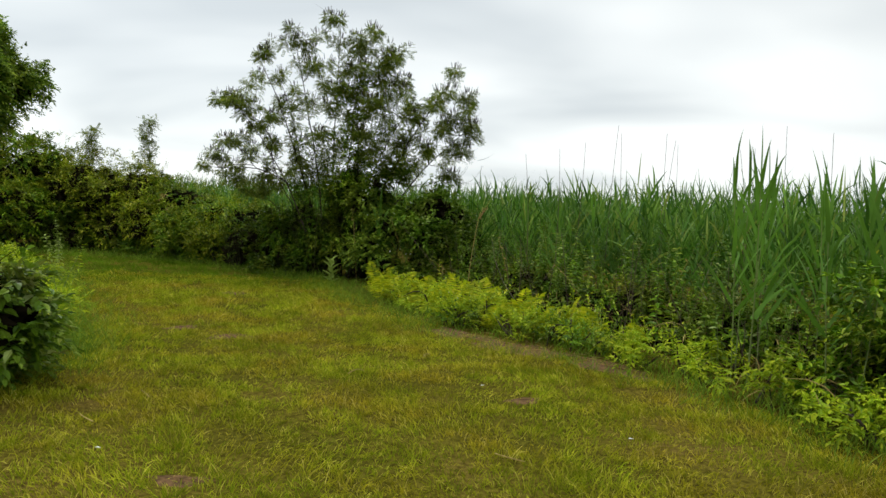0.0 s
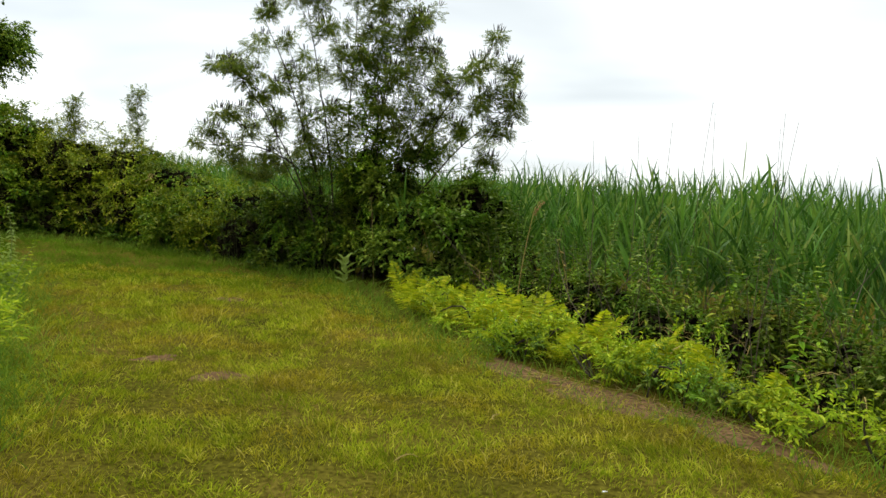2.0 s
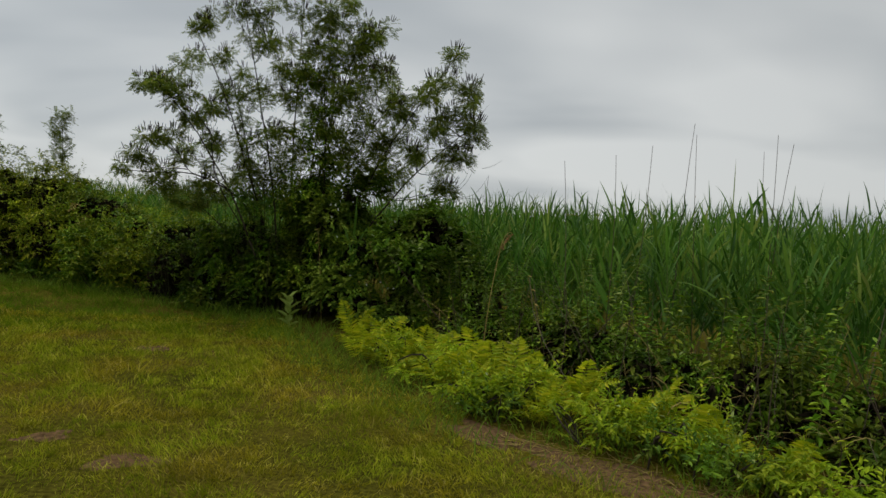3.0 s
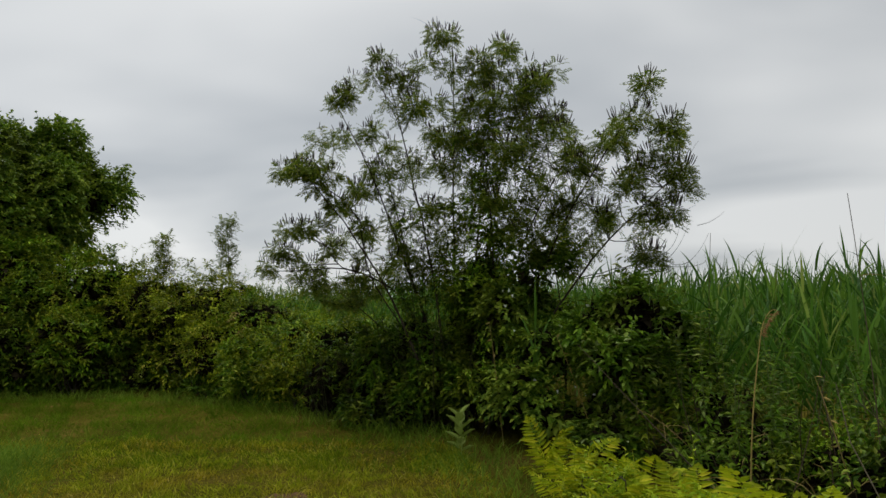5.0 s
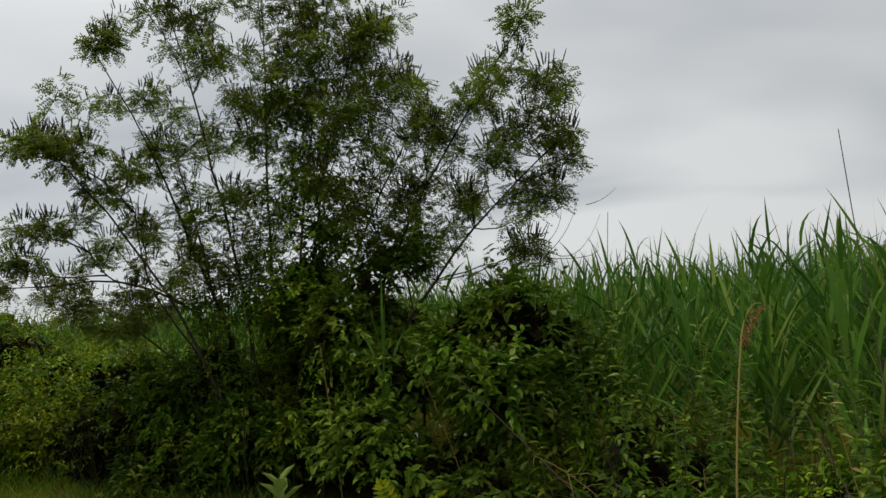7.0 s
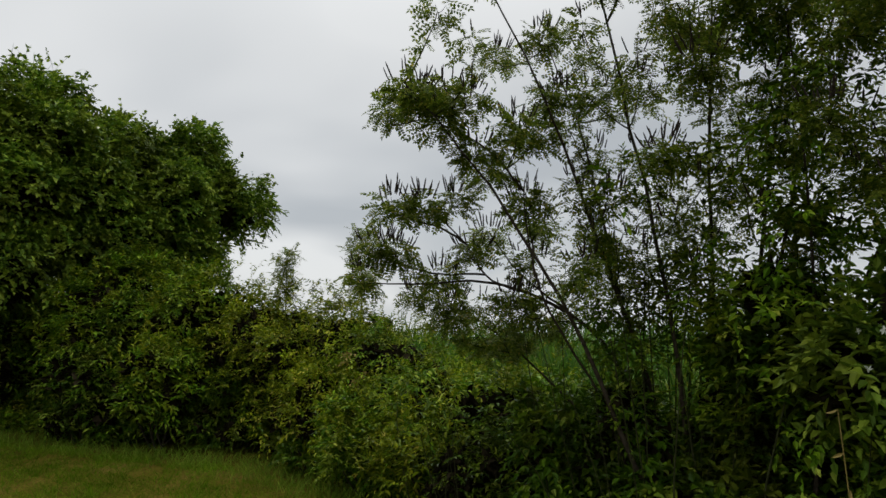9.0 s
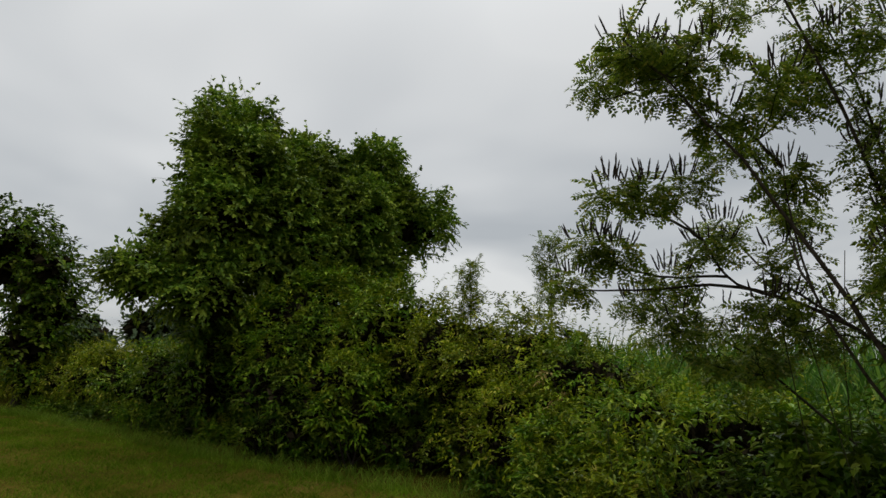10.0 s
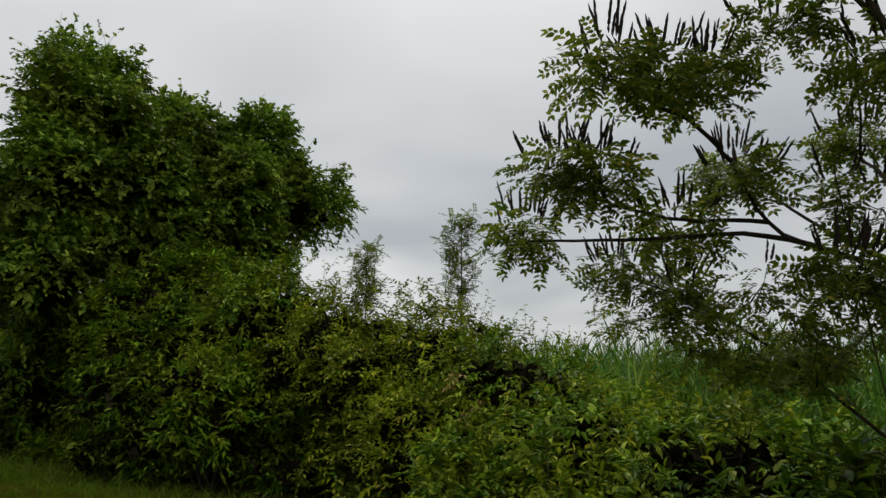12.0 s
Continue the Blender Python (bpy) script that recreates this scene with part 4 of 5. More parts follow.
# sticks and pale fallen leaves on the turf
for k, (x, y, ln, az) in enumerate([(-1.62, 4.62, 0.16, 2.2), (0.55, 3.72, 0.2, -0.8), (-1.75, 4.1, 0.18, 2.4), (-0.4, 5.4, 0.14, 0.5), (0.2, 6.2, 0.12, 1.1)]):
    rng = np.random.default_rng(350 + k)
    d = np.array([math.cos(az), math.sin(az), 0.05]) * ln
    V, F = tube(arc((0, 0, 0.045), d + [0, 0, 0.045], rng.normal(size=3) * 0.01, 5), np.linspace(0.004, 0.0025, 5), 5)
    ob = mesh_object("dry_stick", V, F, M_STRAW)
    ob.location = (x, y, float(lie(np.array([x]), np.array([y]))[0]) - 0.02)
    tagged(ob, "short pale dry stick lying in the grass", "stick", "sticks in the grass")
for k, (x, y) in enumerate([(-1.5, 3.55), (1.35, 3.95), (0.6, 5.1)]):
    V, F = leaves(np.array([[0, 0, 0.05]]), np.array([[1, 0.3 * k, 0.1]]), np.array([[0, 0.2, 1.0]]), 0.034, 0.018)
    ob = mesh_object("fallen_leaf", V, F, M_PETAL)
    ob.location = (x, y, float(lie(np.array([x]), np.array([y]))[0]))
    tagged(ob, "small pale fallen leaf lying in the grass", "leaf", "fallen leaves")


# ---- ferns ----
def frond(length, wide, rng):
    """A fern frond: a bowed midrib with pinnae shrinking to the tip; lies along +x, rising."""
    k = 15
    t = np.linspace(0.12, 0.98, k)
    mid = np.stack([length * (t - 0.15 * t ** 3), 0.02 * np.sin(3 * t), length * (0.85 * t - 0.62 * t ** 2)], 1)
    spine = tube(np.concatenate([[[0, 0, 0]], mid]), np.linspace(0.003, 0.0008, k + 1), 3)
    w = wide * np.sin(np.pi * (0.12 + 0.88 * t) ** 0.8) * 0.5 + 0.004
    pieces = [spine]
    for side in (-1, 1):
        D = np.stack([0.35 + 0 * t, side + 0 * t, -0.12 + 0.15 * rng.normal(size=k)], 1)
        N = np.tile([-0.3, 0.0, 1.0], (k, 1))
        pieces.append(leaves(mid, D, N, w * rng.uniform(0.9, 1.2, k), length * 0.046, True, 0.1, 0.12))
    V, F = merge(pieces)
    me = bpy.data.meshes.new("frond")
    me.from_pydata(V, [], F)
    me.materials.append(M_FERN)
    return me


rng = np.random.default_rng(41)
FROND = [frond(0.52, 0.26, rng) for k in range(5)]


def fern(x, y, size, seed):
    rng = np.random.default_rng(seed)
    root = thing("fern", (x, y, float(lie(np.array([x]), np.array([y]))[0])), "bright yellow-green fern clump at the edge of the track", "fern", "ferns along the track")
    for k in range(11):
        f = new("frond", FROND[rng.integers(5)])
        f.parent = root
        s = size * rng.uniform(0.55, 1.2)
        f.matrix_basis = pose(rng.normal() * 0.05, rng.normal() * 0.05, 0, rng.normal() * 14, -rng.uniform(4, 62), k * 33 + rng.normal() * 14) @ Matrix.Diagonal((s, s, s, 1))


FERNS = [(-0.42, 11.2, 0.95), (-0.15, 10.7, 1.0), (-0.25, 10.15, 0.9), (0.15, 10.3, 1.0), (0.05, 9.6, 0.95), (0.45, 9.7, 1.0), (0.35, 9.05, 0.9), (0.75, 9.1, 1.05), (0.62, 8.5, 0.85), (1.0, 8.6, 1.05), (1.0, 8.0, 0.8), (1.35, 8.15, 1.0), (1.5, 7.6, 0.85), (1.8, 7.55, 1.0), (1.93, 7.05, 0.95), (2.2, 6.75, 0.8)]
for k, (x, y, s_) in enumerate(FERNS):
    fern(x, y, s_, 600 + k)
# leafy weeds and bright grass among and after the ferns
for k, (cx, cy, h) in enumerate([(-0.05, 10.0, 0.36), (0.3, 9.2, 0.4), (0.55, 8.2, 0.35), (0.95, 8.35, 0.42), (1.25, 7.5, 0.38), (1.7, 7.25, 0.4), (2.1, 6.3, 0.4), (2.5, 5.75, 0.42), (2.7, 5.0, 0.4), (2.95, 4.2, 0.42)]):
    shrub("weed_clump", (cx, cy), 0.36, 0.36, h, M_BRIGHT, 0.055, 1300, "low bright green weeds at the edge of the track", "weeds", "low weeds", 330 + k, True, 0.4, 9, 30)


# ---- milkweed ----
def milkweed(x, y, h):
    rng = np.random.default_rng(51)
    root = thing("milkweed", (x, y, 0), "young pale green milkweed with broad upright leaves", "plant")
    part("stem", [tube(arc((0, 0, -0.02), (0.01, 0, h * 0.8), (0.01, 0, 0), 5), np.linspace(0.007, 0.004, 5), 5)], M_MILK, root)
    for k in range(14):
        z = h * (0.12 + 0.66 * k / 13)
        az = (k // 2) * 1.57 + (k % 2) * 3.14 + rng.normal() * 0.2
        out = 1.0 - 0.5 * k / 13
        D = np.array([[math.cos(az) * out, math.sin(az) * out, 0.75]])
        part("leaf", [leaves(np.array([[0, 0, z]]), D, np.array([[-math.cos(az), -math.sin(az), 1.0]]), 0.20 - 0.05 * abs(k - 7) / 7, 0.09)], M_MILK, root)


milkweed(-1.28, 11.78, 0.52)
leggy_weeds(-4.82, 9.8, 1.05, 3, 0.07, 0.09, M_MILK, "slender pale green weed at the edge of the track", 290)


# ---- the tall indigo bush ----
BUSH = (-1.5, 13.7)
BUSH_LIMBS = [(-2.27, 13.0, 4.49), (-1.46, 13.1, 4.72), (-0.5, 13.1, 4.1), (-2.72, 12.9, 3.99), (-3.2, 12.7, 3.12), (0.62, 11.84, 3.63), (0.94, 12.0, 2.78), (-0.06, 12.5, 3.11), (-0.82, 13.2, 4.6), (-2.6, 13.5, 3.71)]
# the low limb that runs out level over the hedge, with its forks
SIDE_LIMBS = [
    [(-1.72, 13.78, -0.05), (-1.85, 13.78, 0.8), (-2.19, 13.76, 1.6), (-2.73, 13.77, 1.96), (-3.07, 13.56, 2.0), (-3.5, 13.4, 1.97), (-3.91, 13.36, 1.97)],
    [(-2.73, 13.77, 1.96), (-3.0, 13.62, 2.05), (-3.12, 13.52, 2.25), (-3.28, 13.3, 2.48)],
    [(-3.12, 13.52, 2.25), (-3.22, 13.2, 2.35), (-3.4, 12.95, 2.42)],
    [(-3.0, 13.62, 2.05), (-3.35, 13.4, 2.08), (-3.69, 13.25, 2.2)],
    [(-2.4, 13.78, 1.76), (-2.9, 14.0, 2.1), (-3.2, 14.2, 2.4)],
    [(-1.75, 13.85, -0.05), (-2.4, 14.1, 1.0), (-3.2, 14.1, 1.7), (-3.6, 13.8, 1.88)],
    [(-1.8, 13.7, -0.05), (-2.2, 13.5, 1.2), (-2.52, 13.3, 1.85), (-2.64, 13.3, 2.55)],
    [(-2.52, 13.3, 1.85), (-2.65, 13.6, 2.1), (-2.75, 14.1, 2.42)],
    [(-2.64, 13.3, 2.55), (-2.9, 13.25, 2.86), (-3.25, 13.2, 3.06), (-3.6, 13.25, 3.12)],
]
CLUMPS = [(-3.4, 12.9, 2.43), (-3.2, 13.4, 2.55), (-3.28, 13.08, 2.46), (-3.66, 13.2, 2.22), (-3.5, 13.15, 2.16), (-3.86, 13.36, 2.02), (-3.2, 14.2, 2.44), (-3.6, 13.78, 1.92), (-3.4, 13.95, 1.86), (-2.75, 14.1, 2.46), (-2.78, 13.5, 1.86), (-3.3, 13.45, 2.02), (-2.62, 13.35, 2.5), (-2.85, 12.95, 2.75), (-3.05, 12.85, 2.95), (-2.6, 13.0, 2.9),
          (-3.21, 12.9, 3.14), (-2.87, 12.8, 3.05), (-0.18, 12.7, 3.42), (0.08, 12.5, 2.91), (0.37, 12.4, 3.14), (-0.29, 12.7, 2.5), (0.15, 12.4, 2.46), (0.64, 12.3, 2.43), (0.55, 12.2, 2.86), (-0.45, 12.9, 4.0), (-1.58, 13.0, 4.72), (-2.32, 12.9, 4.21), (-0.59, 12.6, 3.25),
          (-0.9, 12.6, 3.79), (-1.81, 12.6, 3.8), (-2.38, 13.3, 3.17), (-1.53, 13.5, 3.57), (-0.79, 12.4, 3.19), (-0.26, 13.2, 3.67), (0.57, 12.0, 3.34), (0.92, 12.2, 3.31), (0.49, 12.5, 2.79), (0.85, 12.2, 2.39), (-0.07, 12.8, 2.64), (-0.94, 12.5, 2.64), (-1.7, 12.8, 2.6), (-2.1, 13.4, 2.5), (0.62, 12.2, 1.97), (0.25, 12.4, 2.35), (0.7, 12.1, 2.95),
          (-3.62, 13.26, 3.22), (-3.4, 13.2, 3.27), (-3.16, 13.16, 3.27), (-2.77, 12.97, 4.0), (-3.05, 13.9, 3.8), (-2.59, 13.37, 2.97), (-2.95, 13.5, 2.74), (-3.1, 13.55, 2.22), (-1.63, 13.0, 3.9), (-1.19, 13.0, 3.8), (-0.68, 13.0, 3.77), (-0.26, 13.0, 3.68),
          (-0.07, 12.3, 2.95), (0.27, 12.3, 3.15), (0.87, 12.3, 3.25), (0.98, 12.3, 2.82), (1.02, 12.3, 2.64), (0.69, 12.3, 1.95), (-1.89, 13.0, 3.83), (-0.86, 13.0, 4.2), (-0.39, 13.0, 4.1), (0.44, 12.3, 3.34), (-1.2, 12.9, 3.4), (-0.5, 12.8, 3.5), (-1.5, 12.8, 3.1), (-1.75, 13.0, 4.38), (-1.95, 13.0, 4.15), (-1.42, 13.0, 4.3), (-2.1, 13.05, 4.3), (-1.1, 13.0, 4.4)]


# smaller heads under the low limb
LOW_CLUMPS = [(-3.46, 13.9, 1.82), (-3.14, 14.2, 1.72), (-2.9, 13.9, 1.77), (-2.74, 13.7, 1.9), (-3.35, 14.3, 1.66), (-2.69, 13.9, 2.43), (-2.66, 13.8, 2.15), (-3.76, 14.4, 1.77), (-3.32, 13.73, 1.64), (-3.15, 13.85, 1.66), (-2.96, 13.96, 1.69), (-2.81, 13.97, 1.62), (-2.5, 13.6, 1.7), (-2.8, 13.77, 2.2), (-2.72, 13.6, 2.66), (-3.3, 13.6, 1.78), (-3.05, 13.6, 1.85), (-2.85, 13.9, 1.9), (-2.65, 13.7, 1.75), (-2.95, 14.2, 1.65), (-2.55, 14.0, 1.9), (-3.15, 14.05, 1.55), (-2.7, 14.2, 1.75), (-2.4, 13.8, 1.85), (-2.9, 13.7, 1.6)]


def pinnate(P, D, N, L, rng, oval=False):
    """Compound leaves: pairs of small oval leaflets along a thin midrib."""
    n, pairs = len(P), 6
    D = unit(D)
    S = unit(np.cross(D, N))
    U = np.cross(S, D)
    t = np.tile(np.linspace(0.22, 0.95, pairs), n)
    own = np.repeat(np.arange(n), pairs)
    sag = (-0.28 * t ** 2)[:, None]
    base = P[own] + D[own] * (L[own] * t)[:, None] + U[own] * sag * L[own][:, None]
    out = []
    for side in (-1, 1):
        out.append(leaves(base, unit(side * S[own] + 0.35 * D[own] - 0.15 * U[own] + 0.15 * rng.normal(size=base.shape)), U[own] + 0.2 * rng.normal(size=base.shape), L[own] * 0.25, L[own] * 0.125, oval, 0.05, 0.1))
    tip = P + D * L[:, None] * 0.97 - U * 0.27 * L[:, None]
    out.append(leaves(tip, unit(D - 0.5 * U), U, L * 0.22, L * 0.11, oval, 0.05, 0.1))
    out.append(leaves(P, unit(D - 0.27 * U), U, L, L * 0.012, False, 0.0, 0.0))
    return merge(out)


def smooth_path(points, n):
    """A rounded line through a few points."""
    Q = np.asarray(points, float)
    T = np.gradient(Q, axis=0) if len(Q) > 2 else np.tile(Q[1] - Q[0], (2, 1))
    out = []
    for u in np.linspace(0, len(Q) - 1.0001, n):
        k, f = int(u), u % 1
        out.append((2 * f ** 3 - 3 * f ** 2 + 1) * Q[k] + (f ** 3 - 2 * f ** 2 + f) * T[k] + (3 * f ** 2 - 2 * f ** 3) * Q[k + 1] + (f ** 3 - f ** 2) * T[k + 1])
    return np.array(out)


def indigo_bush():
    rng = np.random.default_rng(61)
    root = thing("indigo_bush", (*BUSH, 0), "tall airy many-stemmed shrub with feathery leaves and dark flower spikes", "shrub")
    off = np.array([*BUSH, 0])
    spine, low_spine = [], []
    for k, tip in enumerate(BUSH_LIMBS):
        tip = np.array(tip) - off
        foot = np.array([tip[0] * 0.13 + rng.normal() * 0.06, tip[1] * 0.13 + rng.normal() * 0.08, -0.05])
        bow = np.array([-tip[0] * 0.10, -tip[1] * 0.10, 0.10 + 0.05 * rng.normal()]) if tip[2] > 2.9 else np.array([0, 0.1, 0.28])
        path = arc(foot, tip, bow, 14)
        path = path + np.cumsum(rng.normal(size=(14, 3)) * 0.012, 0)
        spine.append(path)
        part("stem", [tube(path, np.linspace(0.02, 0.004, 14), 6)], M_BARK, root, smooth=True)
    for k, line in enumerate(SIDE_LIMBS):
        path = smooth_path(np.array(line) - off, 14 if k else 28) + np.cumsum(rng.normal(size=(14 if k else 28, 3)) * 0.006, 0)
        if low_spine and path[0, 2] > 0:
            # forks leave from the limb itself
            known = np.concatenate(low_spine)
            path = path + (known[np.argmin(np.linalg.norm(known - path[0], axis=1))] - path[0]) * np.linspace(1, 0, 14)[:, None]
        low_spine.append(path)
        part("stem", [tube(path, np.linspace((0.019, 0.012)[k > 4] if path[0, 2] < 0 else 0.009, 0.004, len(path)), 6)], M_BARK, root, smooth=True)
    pts = np.concatenate(spine + low_spine)
    ends = [np.array(p) - off for p in BUSH_LIMBS + CLUMPS]
    named = len(ends)
    ends += [np.array(p) - off for p in LOW_CLUMPS]
    few = len(ends)
    # side clumps that fill the crown between the limbs
    for k in range(190):
        s_ = spine[rng.integers(len(spine))]
        q = s_[rng.integers(5, 14)] + rng.uniform(-1, 1, 3) * [0.5, 0.5, 0.38]
        if 0.0 < q[0] + BUSH[0] < 0.45 and q[2] > 3.5:
            continue
        if q[2] > 1.9 and q[0] + BUSH[0] < 0.95 and (q[0] + BUSH[0] > -2.3 or (q[2] > 2.7 and q[0] + BUSH[0] > -2.75) or (q[2] > 3.2 and q[0] + BUSH[0] > -2.85)):
            ends.append(q)
    # inner growth between the stems
    for k in range(42):
        v = rng.normal(size=3)
        q = np.array([-0.75, 13.0, 2.95]) - off + unit(v) * rng.random() ** 0.45 * [1.3, 0.65, 1.2]
        if q[0] + BUSH[0] > -2.3:
            ends.append(q)
    twigs, green, spikes = [], [], []
    for k, c in enumerate(ends):
        main = k < named
        r = rng.uniform(0.14, 0.20) if main else rng.uniform(0.07, 0.13)
        low = pts[pts[:, 2] < c[2] - 0.03]
        a_ = low[np.argmin(np.linalg.norm(low - c + [0, 0, 0.12], axis=1))]
        ln = np.linalg.norm(c - a_) + 1e-6
        limb = arc(a_, c - [0, 0, 0.05], rng.normal(size=3) * 0.06 * ln + [0, 0, -0.05 * ln], 8) + rng.normal(size=(8, 3)) * 0.003
        twigs.append(tube(limb, np.linspace(0.0058, 0.003, 8), 4))
        # a flat-topped head of compound leaves that arch outward and droop at the rim
        m = 76 if main else 26 if k < few else 32
        az, q = rng.uniform(0, 6.283, m), np.sqrt(rng.random(m))
        out = np.stack([np.cos(az), np.sin(az), np.zeros(m)], 1)
        P = c + out * (r * 0.62 * q)[:, None]
        P[:, 2] += 0.06 * (1 - q * q) - rng.random(m) ** 1.5 * (0.13 if main else 0.18)
        D = unit(out * (0.5 + 0.6 * q)[:, None] + rng.normal(size=(m, 3)) * 0.42 + np.stack([0 * q, 0 * q, 0.15 - 0.45 * q], 1))
        N = unit(np.tile([0, 0, 1.0], (m, 1)) + rng.normal(size=(m, 3)) * 0.35)
        green.append(pinnate(P, D, N, rng.uniform(0.085, 0.145, m), rng, c[0] + BUSH[0] < -2.5 and c[2] < 3.3))
        for j in range(0, m, 8):
            twigs.append(tube(arc(c - [0, 0, 0.05], P[j], (0, 0, -0.01), 4), [0.003, 0.0025, 0.002, 0.0015], 3))
        # leaves along the twig below the head
        m = int(6 + 22 * min(ln, 0.5))
        at = rng.uniform(0.35, 1.0, m) * 7
        f = (at % 1)[:, None]
        P = limb[np.minimum(at.astype(int), 6)] * (1 - f) + limb[np.minimum(at.astype(int) + 1, 7)] * f
        D = unit(rng.normal(size=(m, 3)) * [1, 1, 0.35])
        green.append(pinnate(P, D, unit(np.tile([0, 0, 1.0], (m, 1)) + rng.normal(size=(m, 3)) * 0.3), rng.uniform(0.07, 0.12, m), rng, c[0] + BUSH[0] < -2.5 and c[2] < 3.3))
        if c[2] > 1.7:
            # straight upright flower spikes standing over the head, fanned out a little
            for j in range(rng.integers(12, 18) if main else rng.integers(2, 7)):
                a2, q2 = rng.uniform(0, 6.283), math.sqrt(rng.random())
                o2 = np.array([math.cos(a2), math.sin(a2), 0]) * q2
                head = c + o2 * r * 0.75 + [0, 0, 0.075 - 0.05 * q2]
                up = unit(o2 * 0.7 + [0, 0, 1.0] + rng.normal(size=3) * [0.1, 0.1, 0.03])
                h = rng.uniform(0.075, 0.145) if main else rng.uniform(0.06, 0.12)
                n = 9
                line = head + up * (np.linspace(0, h, n))[:, None] + o2 * (-0.012 * np.linspace(0, 1, n) ** 2)[:, None]
                w = np.array([0.0016, 0.0046, 0.0056, 0.0045, 0.0055, 0.0043, 0.0048, 0.0034, 0.0012]) * rng.uniform(0.85, 1.15)
                spikes.append(tube(line + rng.normal(size=(n, 3)) * 0.0008, w, 5))
    # thin bare twigs that curl out beside the reeds
    for k in range(16):
        a_ = np.array([0.75, 12.1, 2.2]) - off + rng.normal(size=3) * [0.15, 0.15, 0.3]
        tip = a_ + [rng.uniform(0.12, 0.4), rng.normal() * 0.15, rng.uniform(0.1, 0.5)]
        twigs.append(tube(arc(a_, tip, [0.1 * rng.normal(), 0, rng.uniform(-0.12, 0.02)], 9), np.linspace(0.0035, 0.0012, 9), 3))
    # thin bare shoots beyond the outline
    for k in range(30):
        c = ends[rng.integers(len(ends))]
        d = unit(rng.normal(size=3) + [0, 0, 0.6])
        twigs.append(tube(arc(c, c + d * rng.uniform(0.2, 0.4), rng.normal(size=3) * 0.04, 7), np.linspace(0.0022, 0.0009, 7), 3))
    tagged(part("branchwork", twigs, M_TWIG, root), kind="stuff")
    tagged(part("foliage", green, M_INDIGO, root), kind="stuff")
    tagged(part("inflorescence", spikes, M_SPIKE, root, "dark purple-brown flower spikes"), kind="stuff")
    return root


indigo_bush()
# a vine that climbs the middle of the tall bush
rng = np.random.default_rng(66)
vine = thing("climbing_vine", (-1.12, 12.95, 0), "green vine climbing through the middle of the tall bush", "vine")
part("stem", [tube(arc((0, 0.1, -0.05), (0.05, 0, 3.4), (0.1, 0, 0), 12), np.linspace(0.015, 0.004, 12), 5)], M_BARK, vine)
hang = [(rng.normal() * 0.14, rng.normal() * 0.10, z, rng.uniform(0.12, 0.24) + 0.1 * (z < 2.9)) for z in np.linspace(0.5, 3.45, 22)]
hang += [(0.38 + rng.normal() * 0.1, rng.normal() * 0.1, z, rng.uniform(0.13, 0.25)) for z in np.linspace(0.9, 2.9, 11)]
hang += [(-0.3 + rng.normal() * 0.08, 0.15, z, rng.uniform(0.12, 0.2)) for z in np.linspace(1.0, 2.6, 8)]
hang += [(-0.75 + rng.normal() * 0.1, 0.0, 2.5 + rng.normal() * 0.1, 0.2), (0.15, -0.1, 3.5, 0.22), (0.35, 0.0, 3.2, 0.2)]
part("foliage", [blob_leaves(hang, 15000, 0.062, 0.5, rng, False, 0.6)], M_MID, vine)


# ---- saplings above the hedge ----
def sapling(x, y, top, wide, low, seed):
    rng = np.random.default_rng(seed)
    root = thing("sapling", (x, y, 0), "slender young tree rising above the hedge", "sapling", "saplings")
    part("stem", [tube(arc((0, 0, -0.05), (0.05, 0, top - 0.1), (0.06, 0, 0), 8), np.linspace(0.022, 0.004, 8), 5)], M_BARK, root)
    green = []
    for z in np.linspace(low, top - 0.1, 9):
        for j in range(7):
            az = rng.uniform(0, 6.28)
            d = np.array([math.cos(az), math.sin(az), 0.6])
            tip = np.array([0.03, 0, z]) + d * wide * rng.uniform(0.5, 1.0)
            green.append(tube(arc((0.03, 0, z), tip, (0, 0, 0.02), 4), [0.004, 0.003, 0.002, 0.001], 3))
            m = 6
            P = np.array([0.03, 0, z]) + (tip - [0.03, 0, z]) * rng.uniform(0.2, 1, m)[:, None]
            green.append(pinnate(P, rng.normal(size=(m, 3)) + d * 0.4, np.tile([0, 0, 1.0], (m, 1)), rng.uniform(0.10, 0.17, m), rng))
    part("foliage", green, M_INDIGO, root)


sapling(-6.85, 18.5, 3.35, 0.26, 2.3, 71)
sapling(-8.35, 18.65, 3.05, 0.24, 2.2, 72)


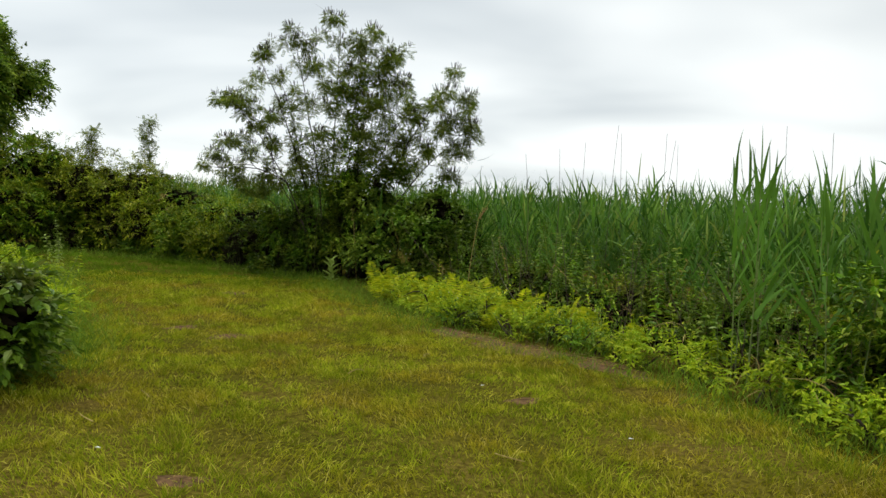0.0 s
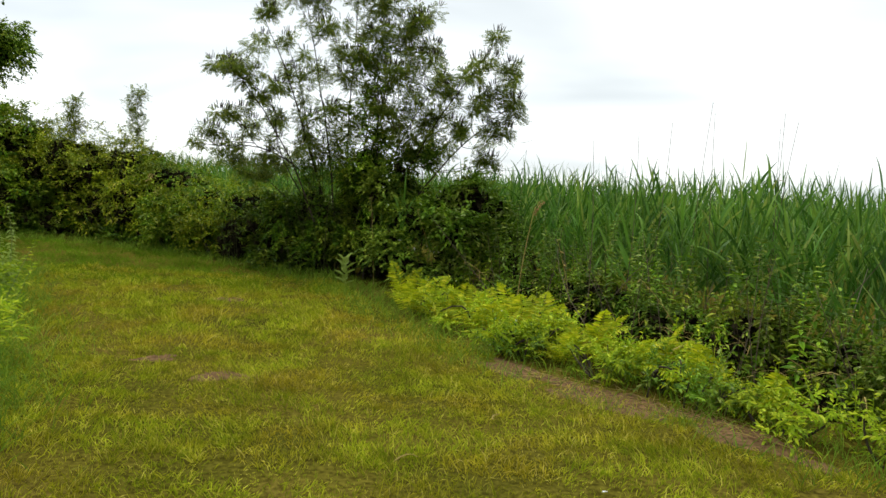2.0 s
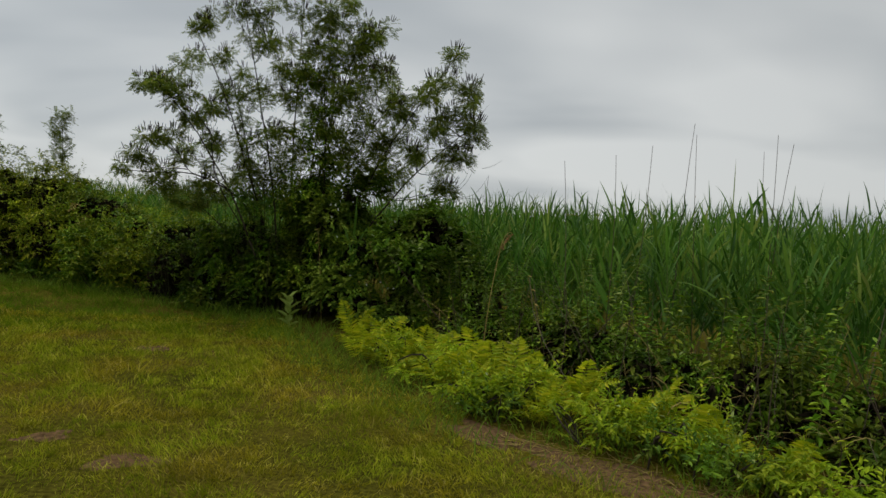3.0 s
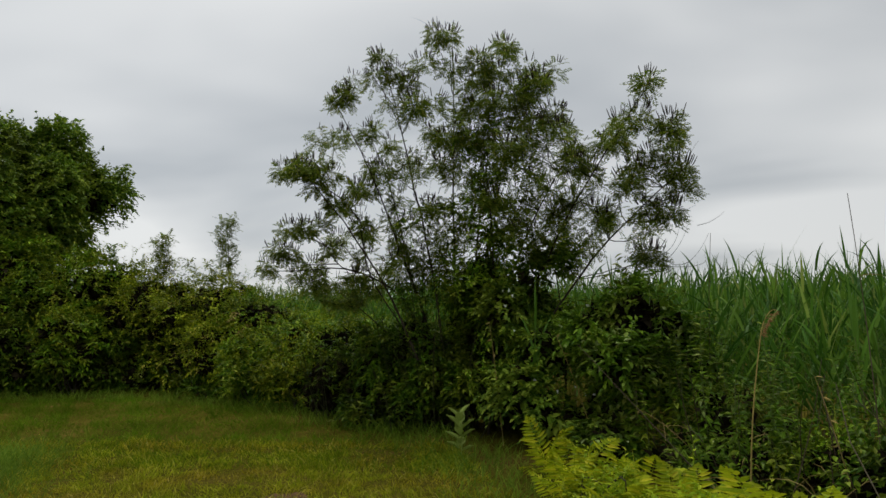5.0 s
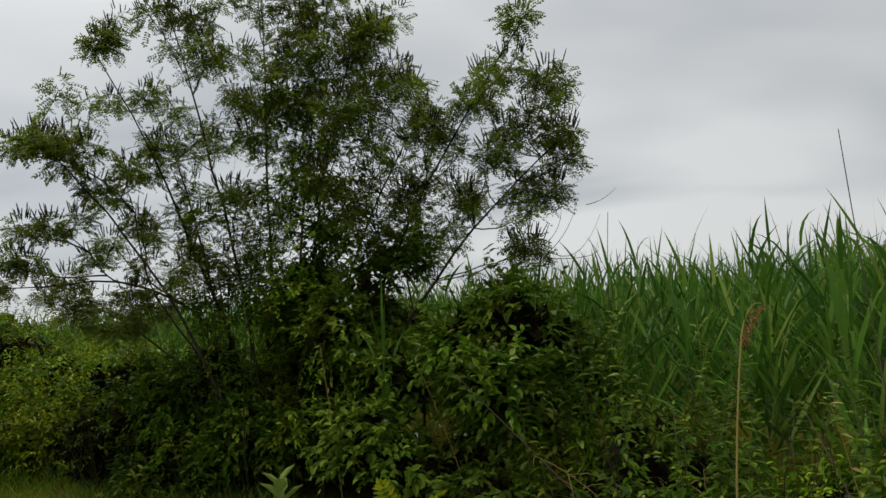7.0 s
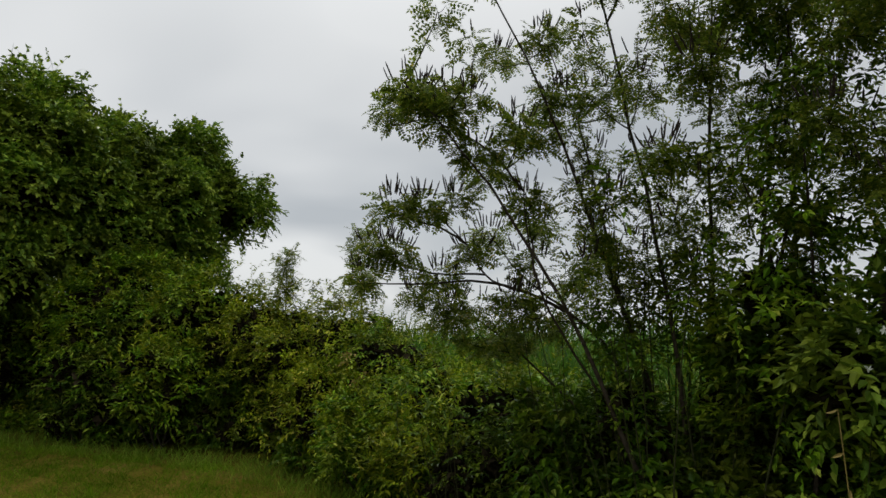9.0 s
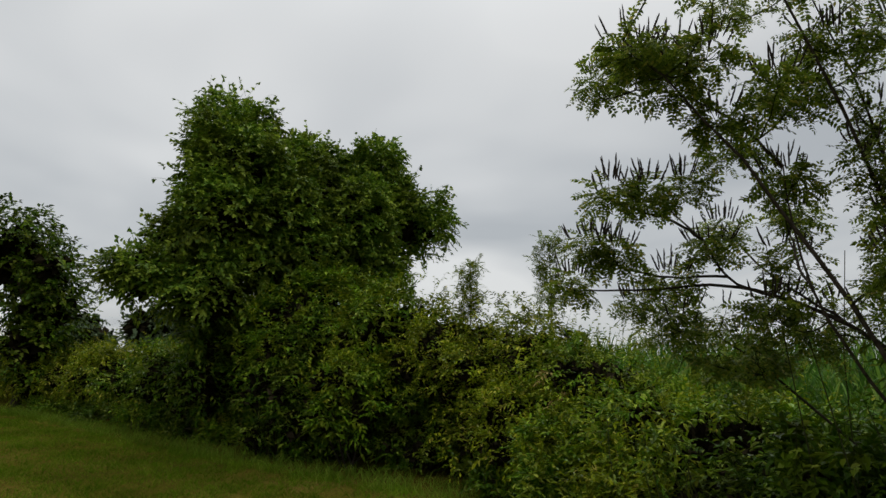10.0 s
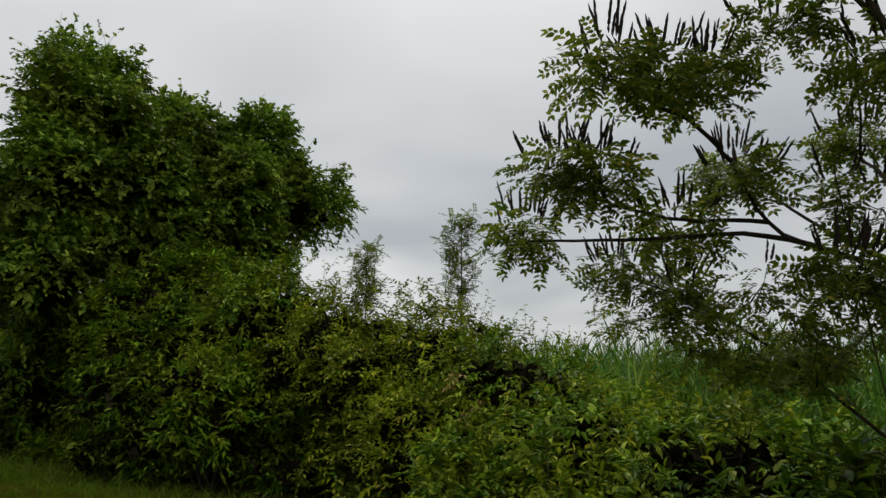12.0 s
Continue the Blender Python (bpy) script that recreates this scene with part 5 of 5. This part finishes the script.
# ---- trees ----
def leafy_tree(name, base, blobs, trunk_r, material, leaf, n, label, seed, wisps=0, oval=True, depth=0.45):
    """A tree: tapered trunk, limbs to each clump of the crown, and leaves in an uneven outer layer."""
    rng = np.random.default_rng(seed)
    root = thing(name, (*base, 0), label, "tree")
    off = np.array([*base, 0])
    B = [(*(np.array(b[:3]) - off), b[3]) for b in blobs]
    top = max(b[2] for b in B)
    trunk = arc((0, 0, -0.1), (B[0][0] * 0.6, B[0][1] * 0.6, top * 0.75), rng.normal(size=3) * 0.15, 9)
    part("trunk", [tube(trunk, np.linspace(trunk_r, trunk_r * 0.4, 9), 9)], M_BARK, root, smooth=True)
    for b in B:
        a_ = trunk[min(8, max(2, int(8 * b[2] / top) - 1))]
        part("limb", [tube(arc(a_, b[:3], (0, 0, 0.15), 7), np.linspace(trunk_r * 0.4, 0.02, 7), 6)], M_BARK, root, smooth=True)
    pieces = [blob_leaves(B, n, leaf, 0.7, rng, False, depth, 9, 0.22 if wisps else 0.0)]
    # the crown's inner shade, put into dark leaves and twigs
    tagged(part("shade_brushwood", [shade_inside(B, n // 6, leaf * 1.3, rng)], M_INNER_SHADE, root, "near-black twigs and leaves standing for the shade inside the crown"), kind="stuff")
    if wisps:
        P, way = blob_points(B, wisps, rng, 0.02)
        for p, w in zip(P, way):
            if w[2] < -0.2:
                continue
            d = unit(w * 0.7 + rng.normal(size=3) * 0.45 + [0, 0, 0.35])
            ln = rng.uniform(0.15, 0.55)
            path = arc(p - d * 0.1, p + d * ln, (0, 0, 0.06), 5)
            pieces.append(tube(path, np.linspace(0.005, 0.002, 5), 3))
            m = 6
            q = p + d * (ln * rng.uniform(0, 1, m))[:, None]
            pieces.append(leaves(q, rng.normal(size=(m, 3)), rng.normal(size=(m, 3)) + [0, 0, 1.0], leaf * 0.8, leaf * 0.55, True))
    part("foliage", pieces, material, root)
    return root


VINE_TREE = [(-13.69, 17.9, 5.75, 0.95), (-13.3, 18.0, 4.3, 1.35), (-12.64, 20.63, 5.0, 1.1), (-11.75, 21.2, 4.5, 0.9), (-13.1, 19.2, 4.9, 1.2), (-13.4, 16.8, 3.5, 0.65), (-13.0, 15.8, 2.75, 0.55), (-12.6, 18.6, 3.2, 1.3), (-12.6, 16.9, 2.6, 0.85), (-12.2, 20.0, 3.3, 1.1), (-13.0, 17.4, 5.0, 0.95), (-12.1, 20.4, 5.4, 0.7), (-12.2, 18.2, 4.2, 0.8), (-12.6, 17.0, 3.9, 0.8), (-11.7, 19.6, 4.3, 0.8)]
leafy_tree("vine_covered_tree", (-12.9, 18.9), VINE_TREE, 0.17, M_VINE, 0.118, 120000, "rounded tree smothered in leafy green climbing vines", 81, 900)
leafy_tree("tree", (-22.8, 18.2), [(-22.3, 17.5, 4.6, 0.95), (-23.2, 18.0, 4.0, 1.3), (-21.4, 18.1, 3.6, 0.7), (-22.4, 18.5, 2.6, 1.2), (-23.8, 18.8, 3.6, 1.3), (-22.0, 18.0, 1.6, 0.9)], 0.14, M_DARK, 0.16, 11000, "dark green broad-leaved tree at the end of the hedge", 82, 60)


def far_tree(x, y, h, seed):
    rng = np.random.default_rng(seed)
    blobs = [(x + rng.normal() * h * 0.2, y + rng.normal() * h * 0.2, h * rng.uniform(0.45, 0.85), h * rng.uniform(0.14, 0.24)) for k in range(9)]
    t = leafy_tree("distant_tree", (x, y), blobs, h * 0.03, M_FAR, 0.5, 2600, "hazy green tree far beyond the hedge", seed, 0, False)
    tagged(t, group="distant trees")


for k in range(9):
    far_tree(-75 + 5.2 * k + 2 * math.sin(5 * k), 42 + 3 * math.sin(3 * k), 4.6 + 0.9 * math.sin(2.3 * k), 90 + k)
